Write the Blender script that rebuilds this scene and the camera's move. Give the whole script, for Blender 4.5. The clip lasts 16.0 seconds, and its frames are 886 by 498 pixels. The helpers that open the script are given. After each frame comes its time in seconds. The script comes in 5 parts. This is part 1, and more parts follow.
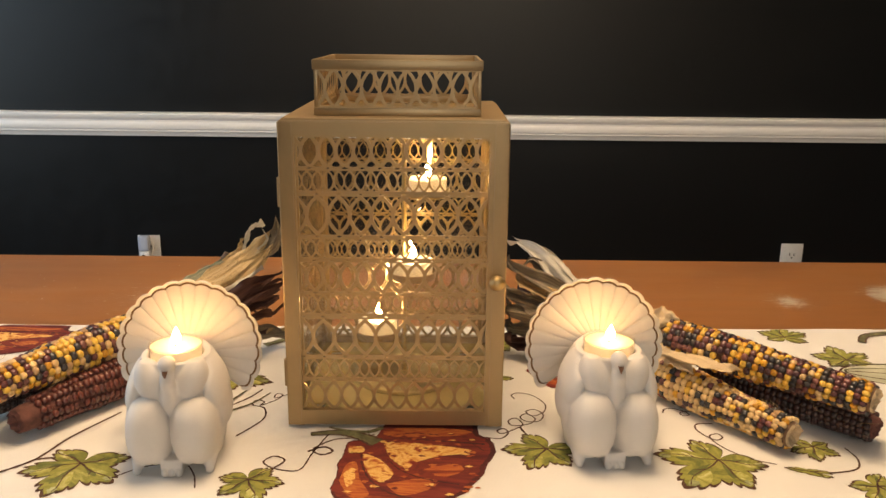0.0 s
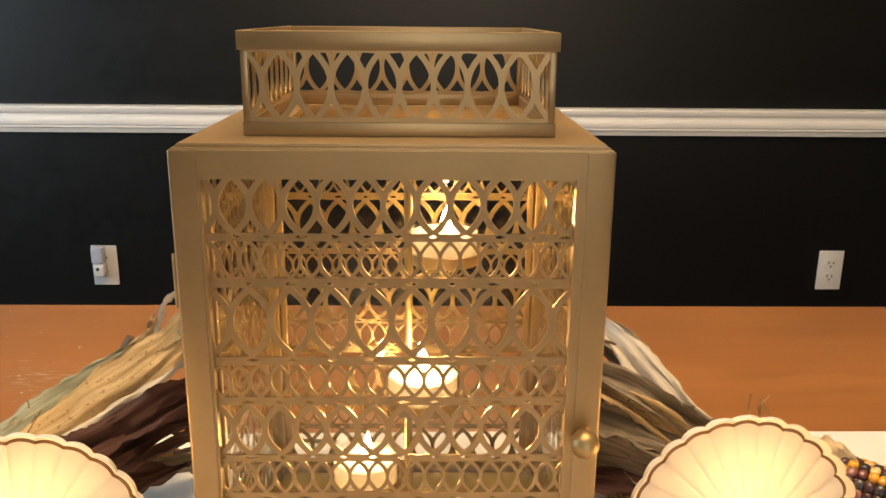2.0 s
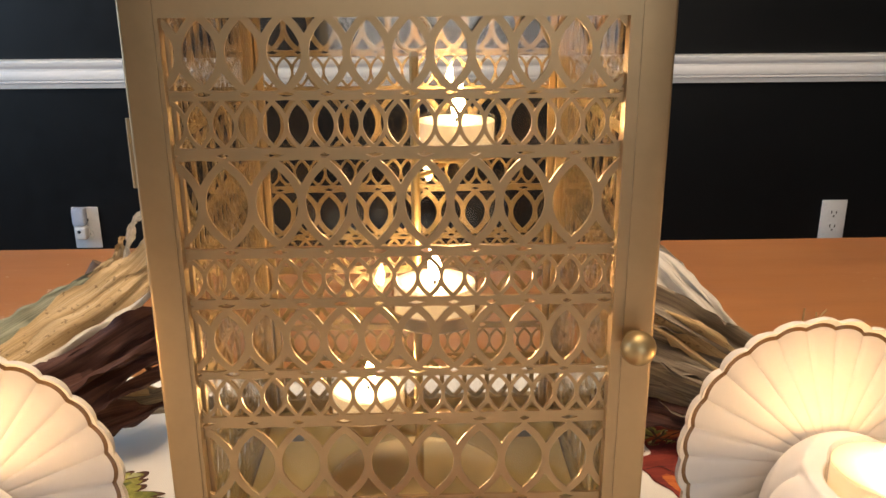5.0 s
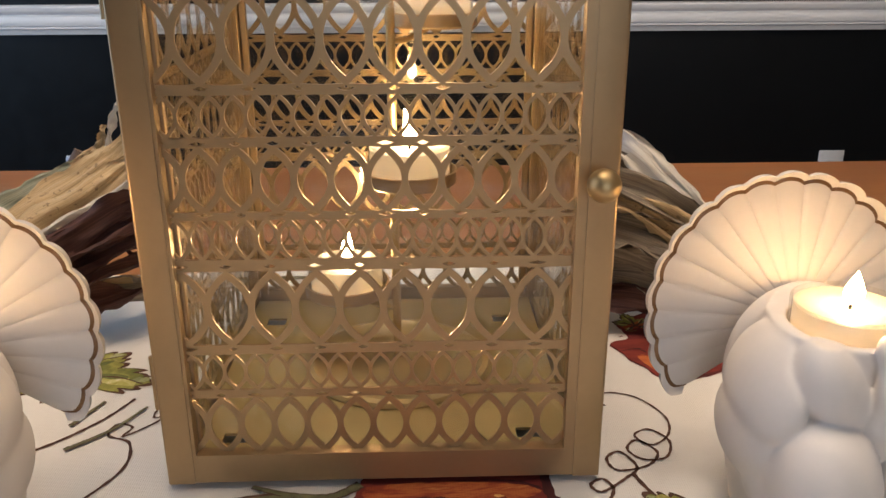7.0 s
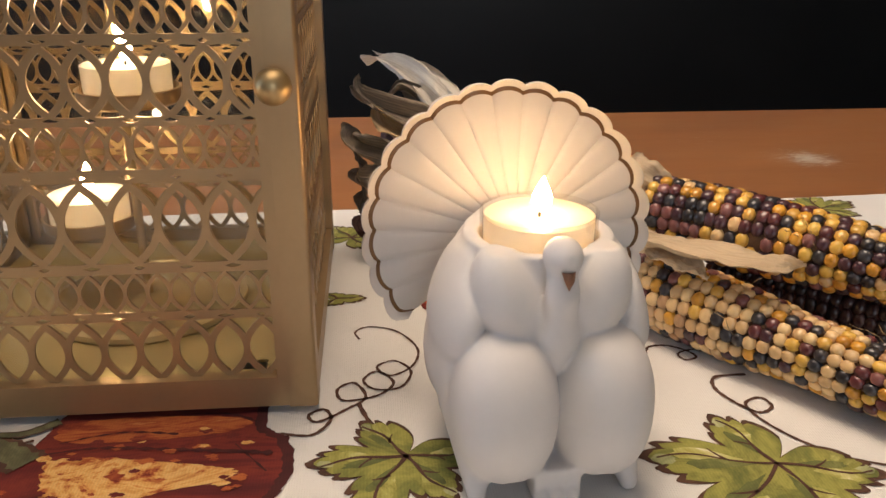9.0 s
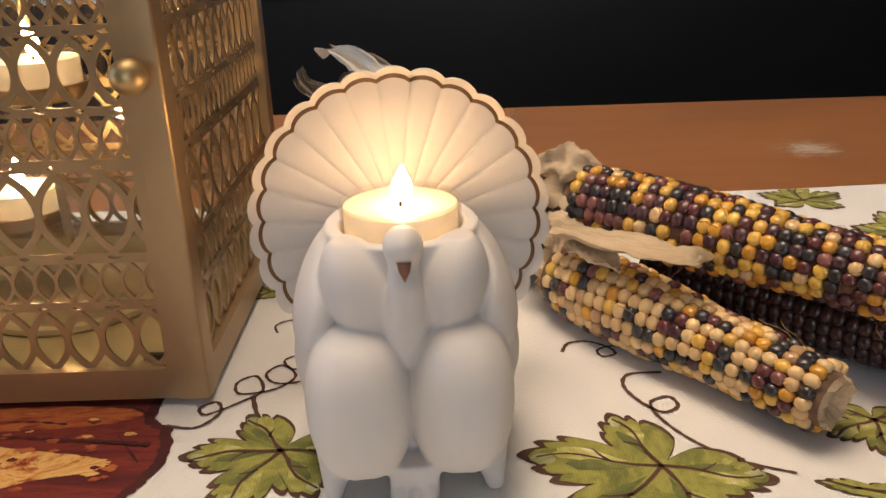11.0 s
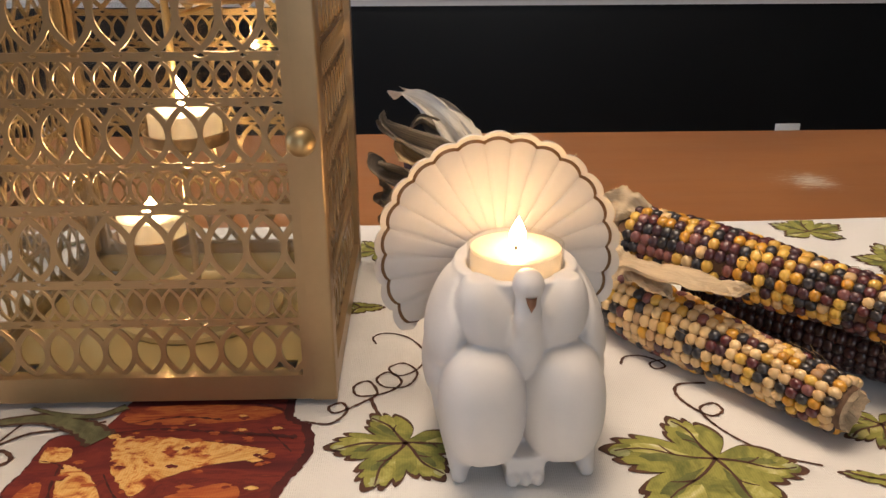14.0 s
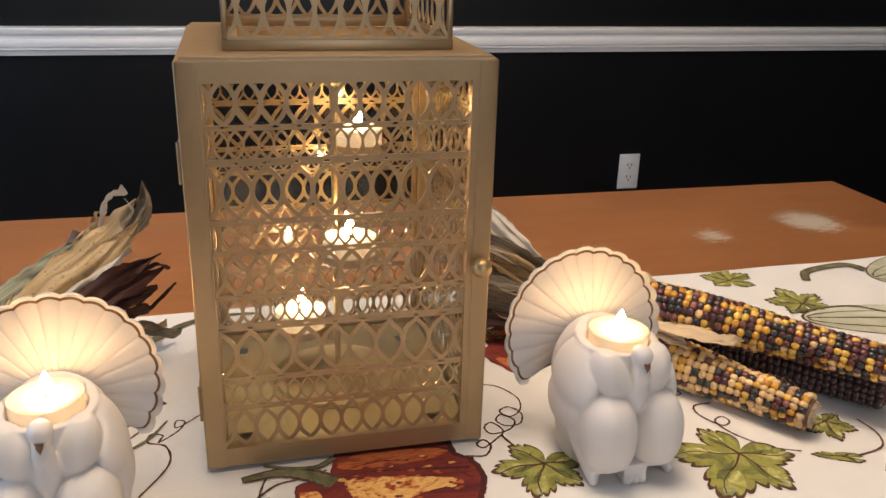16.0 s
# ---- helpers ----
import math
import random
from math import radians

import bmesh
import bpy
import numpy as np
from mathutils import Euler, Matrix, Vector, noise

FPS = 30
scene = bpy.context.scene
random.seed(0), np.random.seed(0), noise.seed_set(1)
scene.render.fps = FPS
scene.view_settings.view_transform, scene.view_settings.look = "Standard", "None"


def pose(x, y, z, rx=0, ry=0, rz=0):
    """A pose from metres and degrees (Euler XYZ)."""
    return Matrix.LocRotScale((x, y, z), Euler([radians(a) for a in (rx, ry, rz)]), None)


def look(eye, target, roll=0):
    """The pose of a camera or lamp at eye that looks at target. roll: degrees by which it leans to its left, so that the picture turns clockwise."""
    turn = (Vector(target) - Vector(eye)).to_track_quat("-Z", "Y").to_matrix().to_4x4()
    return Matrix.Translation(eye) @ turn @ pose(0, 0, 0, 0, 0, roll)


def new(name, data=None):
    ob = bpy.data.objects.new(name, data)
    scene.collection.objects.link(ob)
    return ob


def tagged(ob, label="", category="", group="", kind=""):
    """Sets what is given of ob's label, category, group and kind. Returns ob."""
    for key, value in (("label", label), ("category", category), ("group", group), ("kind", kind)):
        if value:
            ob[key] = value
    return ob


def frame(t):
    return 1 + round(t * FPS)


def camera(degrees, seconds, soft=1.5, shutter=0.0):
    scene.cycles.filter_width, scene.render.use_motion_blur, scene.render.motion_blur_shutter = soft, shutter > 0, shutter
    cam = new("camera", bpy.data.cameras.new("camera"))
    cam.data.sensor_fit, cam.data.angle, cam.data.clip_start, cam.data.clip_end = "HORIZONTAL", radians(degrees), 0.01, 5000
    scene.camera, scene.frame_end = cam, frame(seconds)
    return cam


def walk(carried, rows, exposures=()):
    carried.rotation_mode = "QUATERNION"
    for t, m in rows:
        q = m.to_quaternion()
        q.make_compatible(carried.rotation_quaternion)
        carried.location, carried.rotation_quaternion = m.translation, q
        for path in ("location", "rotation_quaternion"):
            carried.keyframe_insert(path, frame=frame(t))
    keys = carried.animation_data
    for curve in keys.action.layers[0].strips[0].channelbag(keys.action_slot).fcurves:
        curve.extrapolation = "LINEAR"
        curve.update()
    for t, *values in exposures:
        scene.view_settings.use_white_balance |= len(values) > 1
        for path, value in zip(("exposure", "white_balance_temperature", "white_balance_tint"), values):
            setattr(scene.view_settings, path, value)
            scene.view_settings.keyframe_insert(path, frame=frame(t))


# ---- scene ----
cam = camera(56.0, 16.0)
PATH = [
    (0, (0.042, 0.016, 0.333), (0.048, 1.949, -0.18), 0.6),
    (0.5, (0.036, 0.092, 0.322), (0.046, 2.024, -0.197), 0.7),
    (1, (0.032, 0.176, 0.329), (0.054, 2.105, -0.199), 0.5),
    (1.5, (0.022, 0.256, 0.334), (0.052, 2.183, -0.203), 0.4),
    (2, (0.019, 0.332, 0.315), (0.055, 2.256, -0.227), 0.5),
    (2.5, (0.01, 0.377, 0.302), (0.044, 2.302, -0.242), 0.4),
    (3, (0.009, 0.389, 0.295), (0.045, 2.312, -0.255), -0.2),
    (3.5, (0.006, 0.389, 0.286), (0.045, 2.308, -0.277), -0.5),
    (6, (0.011, 0.377, 0.241), (0.08, 2.268, -0.406), -0.1),
    (6.5, (0.012, 0.37, 0.229), (0.074, 2.255, -0.437), -0.0),
    (7, (0.02, 0.368, 0.217), (0.079, 2.246, -0.47), -0.2),
    (7.5, (0.038, 0.372, 0.21), (0.125, 2.241, -0.498), -0.0),
    (8, (0.068, 0.376, 0.205), (0.196, 2.232, -0.53), 0.6),
    (8.5, (0.093, 0.381, 0.195), (0.265, 2.234, -0.537), 0.7),
    (9, (0.121, 0.373, 0.187), (0.282, 2.225, -0.549), 0.1),
    (9.5, (0.15, 0.366, 0.182), (0.29, 2.219, -0.558), -0.3),
    (9.7, (0.157, 0.367, 0.179), (0.304, 2.22, -0.559), -0.6),
    (12, (0.204, 0.379, 0.182), (0.089, 2.232, -0.561), -2.2),
    (12.5, (0.201, 0.368, 0.182), (0.089, 2.213, -0.581), -1.9),
    (13, (0.193, 0.362, 0.19), (0.11, 2.209, -0.572), -1.3),
    (13.5, (0.174, 0.338, 0.202), (0.137, 2.192, -0.547), -0.8),
    (14, (0.139, 0.316, 0.222), (0.186, 2.173, -0.52), -0.2),
    (14.5, (0.1, 0.287, 0.251), (0.24, 2.139, -0.491), 0.4),
    (15, (0.053, 0.259, 0.27), (0.301, 2.101, -0.467), 0.9),
    (15.5, (0.005, 0.233, 0.295), (0.374, 2.059, -0.431), 1.4),
    (16, (-0.055, 0.197, 0.33), (0.406, 2.008, -0.381), 1.6),
]
walk(cam, [(t, look(eye, target, roll)) for t, eye, target, roll in PATH],
     [(0.0, 0.06, 7500, 10), (1.5, 0.27, 7800, 10), (3.5, 0.36, 7350, 10), (6.0, 0.03, 6000, 11), (7.0, -0.12, 5850, 11), (9.5, -0.13, 5950, 11),
      (12.5, -0.13, 6100, 11), (14.5, -0.06, 5950, 11), (16.0, 0.00, 5900, 11)])

# ---- world, window light, ceiling lamp ----
world = bpy.data.worlds.new("sky")
scene.world = world
world.use_nodes = True
wn = world.node_tree.nodes
sky = wn.new("ShaderNodeTexSky")
sky.sky_type, sky.sun_disc = "NISHITA", False
sky.sun_elevation, sky.sun_rotation = radians(30), radians(200)
world.node_tree.links.new(sky.outputs[0], wn["Background"].inputs[0])
wn["Background"].inputs[1].default_value = 0.1


def area_lamp(name, m, sx, sy, watts, colour):
    d = bpy.data.lights.new(name, "AREA")
    d.shape, d.size, d.size_y, d.energy, d.color = "RECTANGLE", sx, sy, watts, colour
    ob = new(name, d)
    ob.matrix_world = m
    return ob


# daylight through the two windows, and the warm ceiling lamp
area_lamp("west_window_daylight", look((-2.40, 1.05, 0.62), (0.0, 0.9, 0.0)), 1.2, 1.3, 29.0, (0.48, 0.72, 1.0))
area_lamp("south_window_daylight", look((0.30, -1.86, 0.70), (0.1, 0.9, 0.2)), 1.2, 1.40, 8.5, (0.84, 0.91, 1.0))
d = bpy.data.lights.new("ceiling_lamp_light", "POINT")
d.energy, d.color, d.shadow_soft_size = 61.0, (1.0, 0.76, 0.52), 0.34
new("ceiling_lamp_light", d).location = (0.04, 0.86, 1.36)
FLAME, FLAME_LANTERN = 215.0, 340.0


# ---- materials ----
def mat(name):
    m = bpy.data.materials.new(name)
    m.use_nodes = True
    nt = m.node_tree
    return m, nt, nt.nodes["Principled BSDF"]


def coords(nt, scale=(1, 1, 1), out="Object"):
    tc, mp = nt.nodes.new("ShaderNodeTexCoord"), nt.nodes.new("ShaderNodeMapping")
    mp.inputs["Scale"].default_value = scale
    nt.links.new(tc.outputs[out], mp.inputs["Vector"])
    return mp.outputs[0]


def noise_tex(nt, vec, scale, detail=4.0, rough=0.6, distort=0.0):
    n = nt.nodes.new("ShaderNodeTexNoise")
    n.inputs["Scale"].default_value, n.inputs["Detail"].default_value = scale, detail
    n.inputs["Roughness"].default_value, n.inputs["Distortion"].default_value = rough, distort
    nt.links.new(vec, n.inputs["Vector"])
    return n.outputs[0]


def ramp(nt, fac, stops, mode="LINEAR"):
    r = nt.nodes.new("ShaderNodeValToRGB")
    e = r.color_ramp.elements
    r.color_ramp.interpolation = mode
    while len(e) < len(stops):
        e.new(0.5)
    for i, (p, c) in enumerate(stops):
        e[i].position, e[i].color = p, (*c, 1)
    nt.links.new(fac, r.inputs[0])
    return r.outputs[0]


def mix(nt, fac, a, b, mode="MIX"):
    n = nt.nodes.new("ShaderNodeMix")
    n.data_type, n.blend_type = "RGBA", mode
    for sock, v in ((n.inputs[0], fac), (n.inputs[6], a), (n.inputs[7], b)):
        if isinstance(v, (int, float)):
            sock.default_value = v
        elif isinstance(v, tuple):
            sock.default_value = (*v, 1)
        else:
            nt.links.new(v, sock)
    return n.outputs[2]


def maths(nt, op, a, b=0.0, clamp=False):
    n = nt.nodes.new("ShaderNodeMath")
    n.operation, n.use_clamp = op, clamp
    for sock, v in zip(n.inputs, (a, b)):
        if isinstance(v, (int, float)):
            sock.default_value = v
        else:
            nt.links.new(v, sock)
    return n.outputs[0]


def bump(nt, bsdf, height, strength, dist):
    b = nt.nodes.new("ShaderNodeBump")
    b.inputs["Strength"].default_value, b.inputs["Distance"].default_value = strength, dist
    nt.links.new(height, b.inputs["Height"])
    nt.links.new(b.outputs[0], bsdf.inputs["Normal"])


def painted(name, col, rough=0.5, metal=0.0, vary=0.12, scale=40.0, relief=0.0, coat=0.0):
    """A paint, metal or plastic with stains and fine grain in its colour and roughness."""
    m, nt, b = mat(name)
    v = coords(nt)
    big, small = noise_tex(nt, v, scale * 0.3, 3), noise_tex(nt, v, scale * 6, 5)
    dark = tuple(c * (1 - 2 * vary) for c in col)
    light = tuple(min(1, c * (1 + vary)) for c in col)
    c = ramp(nt, big, [(0.3, dark), (0.7, light)])
    c = mix(nt, 0.25, c, ramp(nt, small, [(0.35, dark), (0.65, light)]))
    nt.links.new(c, b.inputs["Base Color"])
    nt.links.new(maths(nt, "MULTIPLY_ADD", small, 0.25), b.inputs["Roughness"])
    rn = b.inputs["Roughness"].links[0].from_node
    rn.inputs[2].default_value = rough - 0.125
    b.inputs["Specular IOR Level"].default_value = 0.4 if max(col) < 0.01 else 0.5
    b.inputs["Metallic"].default_value, b.inputs["Coat Weight"].default_value = metal, coat
    if relief:
        bump(nt, b, small, relief, 0.0005)
    return m


M_WALL = painted("black_wall_paint", (0.0052, 0.0058, 0.0064), 0.42, vary=0.15, scale=6, relief=0.25)
M_WHITE = painted("white_trim_paint", (0.95, 0.94, 0.925), 0.35, vary=0.03, scale=8)
M_CEIL = painted("ceiling_paint", (0.75, 0.73, 0.70), 0.9, vary=0.03, scale=4)
M_FLOOR = painted("floor_wood", (0.16, 0.08, 0.04), 0.45, vary=0.25, scale=8)
M_GOLD = painted("champagne_gold_paint", (0.40, 0.277, 0.145), 0.38, metal=0.6, vary=0.06, scale=60, relief=0.08)
M_GOLD2 = painted("satin_gold_metal", (0.50, 0.36, 0.17), 0.44, metal=0.8, vary=0.06, scale=60)
M_PLATE = painted("white_plastic", (0.82, 0.81, 0.79), 0.3, vary=0.02, scale=20)
M_DARK = painted("dark_slot", (0.015, 0.014, 0.013), 0.6, vary=0.1)
M_CERAMIC = painted("bisque_white_ceramic", (0.69, 0.65, 0.61), 0.60, vary=0.025, scale=50, relief=0.05)
M_TRIM = painted("brown_gold_rim", (0.20, 0.105, 0.04), 0.35, metal=0.35, vary=0.2, scale=80)
M_BEAK = painted("brown_beak_glaze", (0.30, 0.13, 0.06), 0.5, vary=0.2, scale=200)
M_WICK = painted("charred_wick", (0.012, 0.010, 0.009), 0.9, vary=0.2, scale=400)
M_COB = painted("cob_core", (0.66, 0.48, 0.29), 0.9, vary=0.35, scale=260, relief=0.8)
# cob sides, coloured darker to paint in the shade between the kernels
M_COBSIDE = painted("cob_gap_shade", (0.20, 0.11, 0.06), 0.9, vary=0.35, scale=260, relief=0.8)
M_COBRED = painted("red_cob_core", (0.16, 0.06, 0.045), 0.9, vary=0.4, scale=260, relief=0.8)
M_SILK = painted("dry_corn_silk", (0.40, 0.27, 0.13), 0.8, vary=0.3, scale=200)
M_STEM = painted("dry_stalk", (0.13, 0.085, 0.06), 0.8, vary=0.3, scale=120, relief=0.6)


def glass_mat(name, tint, gloss):
    """Thin clear glass: see-through, with a reflection that grows towards grazing."""
    m = bpy.data.materials.new(name)
    m.use_nodes = True
    nt = m.node_tree
    nt.nodes.remove(nt.nodes["Principled BSDF"])
    tr, gl, lw, mx = (nt.nodes.new("ShaderNode" + k) for k in ("BsdfTransparent", "BsdfGlossy", "LayerWeight", "MixShader"))
    tr.inputs[0].default_value = (*tint, 1)
    gl.inputs["Roughness"].default_value, lw.inputs[0].default_value = 0.012, 0.5
    fac = maths(nt, "ADD", maths(nt, "MULTIPLY", maths(nt, "POWER", lw.outputs["Facing"], 4.5), 0.6), gloss, True)
    for a, b in ((fac, mx.inputs[0]), (tr.outputs[0], mx.inputs[1]), (gl.outputs[0], mx.inputs[2]),
                 (mx.outputs[0], nt.nodes["Material Output"].inputs[0])):
        nt.links.new(a, b)
    return m


M_GLASS = glass_mat("clear_pane_glass", (0.975, 0.978, 0.97), 0.035)
M_CUP = glass_mat("clear_cup_plastic", (0.98, 0.97, 0.95), 0.07)

M_WAX, nt, b = mat("ivory_wax")
wax_col = ramp(nt, noise_tex(nt, coords(nt), 120, 3), [(0.3, (0.95, 0.90, 0.80)), (0.7, (0.98, 0.95, 0.88))])
nt.links.new(wax_col, b.inputs["Base Color"])
b.inputs["Roughness"].default_value = 0.35
bump(nt, b, noise_tex(nt, coords(nt), 300, 3), 0.08, 0.0005)
tl, mx = nt.nodes.new("ShaderNodeBsdfTranslucent"), nt.nodes.new("ShaderNodeMixShader")
tl.inputs[0].default_value, mx.inputs[0].default_value = (1.0, 0.94, 0.82, 1), 0.68
nt.links.new(b.outputs[0], mx.inputs[1])
nt.links.new(tl.outputs[0], mx.inputs[2])
nt.links.new(mx.outputs[0], nt.nodes["Material Output"].inputs[0])


def flame_mat(name, strength, colour):
    m = bpy.data.materials.new(name)
    m.use_nodes = True
    nt = m.node_tree
    nt.nodes.remove(nt.nodes["Principled BSDF"])
    em = nt.nodes.new("ShaderNodeEmission")
    em.inputs[0].default_value, em.inputs[1].default_value = (*colour, 1), strength
    nt.links.new(em.outputs[0], nt.nodes["Material Output"].inputs[0])
    return m


M_FLAME = flame_mat("candle_flame", FLAME, (1.0, 0.56, 0.20))
M_FLAME_TALL = flame_mat("lantern_candle_flame", FLAME_LANTERN, (1.0, 0.66, 0.30))

# table top: orange-brown wood with long grain, board joints in tone, and pale scuffs
M_TABLE, nt, b = mat("orange_brown_wood")
v = coords(nt, (1.2, 9, 9))
grain = noise_tex(nt, v, 5.0, 8, 0.62, 0.6)
blot = noise_tex(nt, coords(nt, (1, 2.2, 1)), 5.0, 5, 0.55, 0.3)
c = ramp(nt, grain, [(0.28, (0.28, 0.090, 0.026)), (0.46, (0.36, 0.125, 0.037)), (0.56, (0.40, 0.145, 0.045)), (0.74, (0.47, 0.185, 0.062))])
fine = noise_tex(nt, coords(nt, (9, 160, 1)), 3.0, 4, 0.6, 0.3)
c = mix(nt, 0.25, c, ramp(nt, fine, [(0.38, (0.27, 0.085, 0.024)), (0.62, (0.47, 0.18, 0.058))]))
c = mix(nt, 0.5, c, ramp(nt, blot, [(0.3, (0.28, 0.09, 0.027)), (0.7, (0.48, 0.18, 0.058))]))
tc = nt.nodes.new("ShaderNodeTexCoord")
sep = nt.nodes.new("ShaderNodeSeparateXYZ")
nt.links.new(tc.outputs["Object"], sep.inputs[0])
board = nt.nodes.new("ShaderNodeTexWhiteNoise")
board.noise_dimensions = "1D"
nt.links.new(maths(nt, "FLOOR", maths(nt, "MULTIPLY", sep.outputs[1], 8.5)), board.inputs["W"])
c = mix(nt, 0.22, c, ramp(nt, board.outputs[0], [(0.0, (0.25, 0.08, 0.023)), (1.0, (0.54, 0.205, 0.066))]))
scratch = noise_tex(nt, coords(nt, (16, 120, 1)), 4.0, 5, 0.75, 0.9)
speck = noise_tex(nt, coords(nt, (1, 1, 1)), 95.0, 3, 0.6, 0.4)
mask = None
# faint slanting marks worn into the finish
mp = nt.nodes.new("ShaderNodeMapping")
mp.inputs["Rotation"].default_value, mp.inputs["Scale"].default_value = (0, 0, radians(52)), (4, 55, 1)
nt.links.new(tc.outputs["Object"], mp.inputs["Vector"])
slant = noise_tex(nt, mp.outputs[0], 3.0, 4, 0.7, 0.4)
c = mix(nt, maths(nt, "MULTIPLY", maths(nt, "GREATER_THAN", slant, 0.66), 0.28), c, (0.24, 0.078, 0.024))
for (x, y, r, w) in ((0.489, 1.031, 0.075, 0.44), (0.645, 1.058, 0.090, 0.60), (-0.33, 1.02, 0.22, 0.30), (0.42, 1.10, 0.12, 0.26)):
    d = nt.nodes.new("ShaderNodeVectorMath")
    d.operation = "DISTANCE"
    nt.links.new(tc.outputs["Object"], d.inputs[0])
    d.inputs[1].default_value = (x, y, 0)
    k = maths(nt, "MULTIPLY", maths(nt, "SUBTRACT", 1.0, maths(nt, "DIVIDE", d.outputs["Value"], r), True), w)
    mask = k if mask is None else maths(nt, "MAXIMUM", mask, k)
worn = maths(nt, "MULTIPLY", maths(nt, "SUBTRACT", maths(nt, "ADD", scratch, mask), 0.84, True), 14.0, True)
worn = maths(nt, "MULTIPLY", worn, maths(nt, "GREATER_THAN", mask, 0.02))
chip = maths(nt, "MULTIPLY", maths(nt, "GREATER_THAN", speck, 0.70), maths(nt, "MULTIPLY", maths(nt, "LESS_THAN", sep.outputs[0], -0.12), 0.55))
c = mix(nt, maths(nt, "MAXIMUM", maths(nt, "MULTIPLY", worn, 0.75), chip), c, (0.74, 0.60, 0.46))
c = mix(nt, 1.0, c, (0.88, 1.02, 1.10), "MULTIPLY")
nt.links.new(c, b.inputs["Base Color"])
nt.links.new(ramp(nt, blot, [(0.2, (0.28,) * 3), (0.8, (0.46,) * 3)]), b.inputs["Roughness"])
bump(nt, b, grain, 0.10, 0.001)

# tablecloth: off-white woven cotton
M_CLOTH, nt, b = mat("off_white_cotton")
v = coords(nt)
w1, w2 = nt.nodes.new("ShaderNodeTexWave"), nt.nodes.new("ShaderNodeTexWave")
for w, d in ((w1, "X"), (w2, "Y")):
    w.bands_direction = d
    w.inputs["Scale"].default_value, w.inputs["Distortion"].default_value = 330.0, 1.2
    nt.links.new(v, w.inputs["Vector"])
weave = maths(nt, "ADD", w1.outputs["Fac"], w2.outputs["Fac"])
c = ramp(nt, noise_tex(nt, v, 9, 4), [(0.3, (0.73, 0.70, 0.655)), (0.7, (0.80, 0.775, 0.735))])
c = mix(nt, 0.05, c, ramp(nt, weave, [(0.2, (0.60, 0.57, 0.53)), (1.0, (0.86, 0.84, 0.80))]))
nt.links.new(c, b.inputs["Base Color"])
b.inputs["Roughness"].default_value = 0.92
b.inputs["Sheen Weight"].default_value = 0.15
bump(nt, b, maths(nt, "ADD", weave, maths(nt, "MULTIPLY", noise_tex(nt, v, 14, 3), 9.0)), 0.25, 0.0006)


def print_mat(name, stops, scale, weave_dark=0.75, distort=1.0, stretch=(1, 1, 1)):
    """A dye printed into the cloth: brushy tones broken up by the weave."""
    m, nt, b = mat(name)
    v = coords(nt, stretch)
    n = noise_tex(nt, v, scale, 7, 0.66, distort)
    c = ramp(nt, n, stops)
    w = nt.nodes.new("ShaderNodeTexWave")
    w.inputs["Scale"].default_value, w.inputs["Distortion"].default_value = 330.0, 2.0
    nt.links.new(coords(nt, (0.8, 0.6, 1)), w.inputs["Vector"])
    c = mix(nt, 0.35, c, mix(nt, 1.0, c, ramp(nt, w.outputs["Fac"], [(0.2, (weave_dark,) * 3), (0.9, (1, 1, 1))]), "MULTIPLY"))
    nt.links.new(c, b.inputs["Base Color"])
    b.inputs["Roughness"].default_value = 0.92
    return m


M_INK = print_mat("brown_ink_print", [(0.3, (0.055, 0.024, 0.015)), (0.7, (0.125, 0.058, 0.034))], 60)
M_LEAF = print_mat("olive_leaf_print", [(0.32, (0.11, 0.125, 0.030)), (0.44, (0.20, 0.205, 0.045)), (0.53, (0.34, 0.325, 0.070)), (0.61, (0.24, 0.235, 0.050)), (0.68, (0.46, 0.43, 0.13)), (0.76, (0.68, 0.64, 0.40))], 30)
M_LEAFDK = print_mat("deep_olive_leaf_print", [(0.34, (0.085, 0.10, 0.030)), (0.55, (0.16, 0.17, 0.045)), (0.70, (0.27, 0.27, 0.08))], 60)
M_LEAFPALE = print_mat("pale_green_leaf_print", [(0.35, (0.20, 0.22, 0.09)), (0.55, (0.45, 0.45, 0.22)), (0.7, (0.70, 0.68, 0.50))], 30)
M_PUMP = print_mat("russet_pumpkin_print", [(0.30, (0.075, 0.008, 0.010)), (0.44, (0.15, 0.016, 0.014)), (0.52, (0.22, 0.030, 0.016)), (0.58, (0.14, 0.016, 0.013)), (0.66, (0.30, 0.055, 0.02)), (0.74, (0.46, 0.13, 0.035))], 16, stretch=(0.5, 1.9, 1), distort=1.6)
M_PUMPHI = print_mat("amber_highlight_print", [(0.34, (0.20, 0.022, 0.012)), (0.40, (0.48, 0.12, 0.03)), (0.46, (0.72, 0.36, 0.09)), (0.55, (0.84, 0.54, 0.19)), (0.63, (0.68, 0.28, 0.06)), (0.72, (0.40, 0.08, 0.02))], 46, distort=2.4, stretch=(0.8, 1.2, 1))
M_PUMPDARK = print_mat("maroon_print", [(0.3, (0.050, 0.010, 0.010)), (0.7, (0.11, 0.018, 0.016))], 24)
M_PUMPRUST = print_mat("rust_print", [(0.34, (0.16, 0.018, 0.012)), (0.44, (0.34, 0.060, 0.018)), (0.52, (0.52, 0.15, 0.035)), (0.60, (0.38, 0.075, 0.02)), (0.68, (0.64, 0.26, 0.07))], 22, distort=1.6, stretch=(0.5, 2.4, 1))
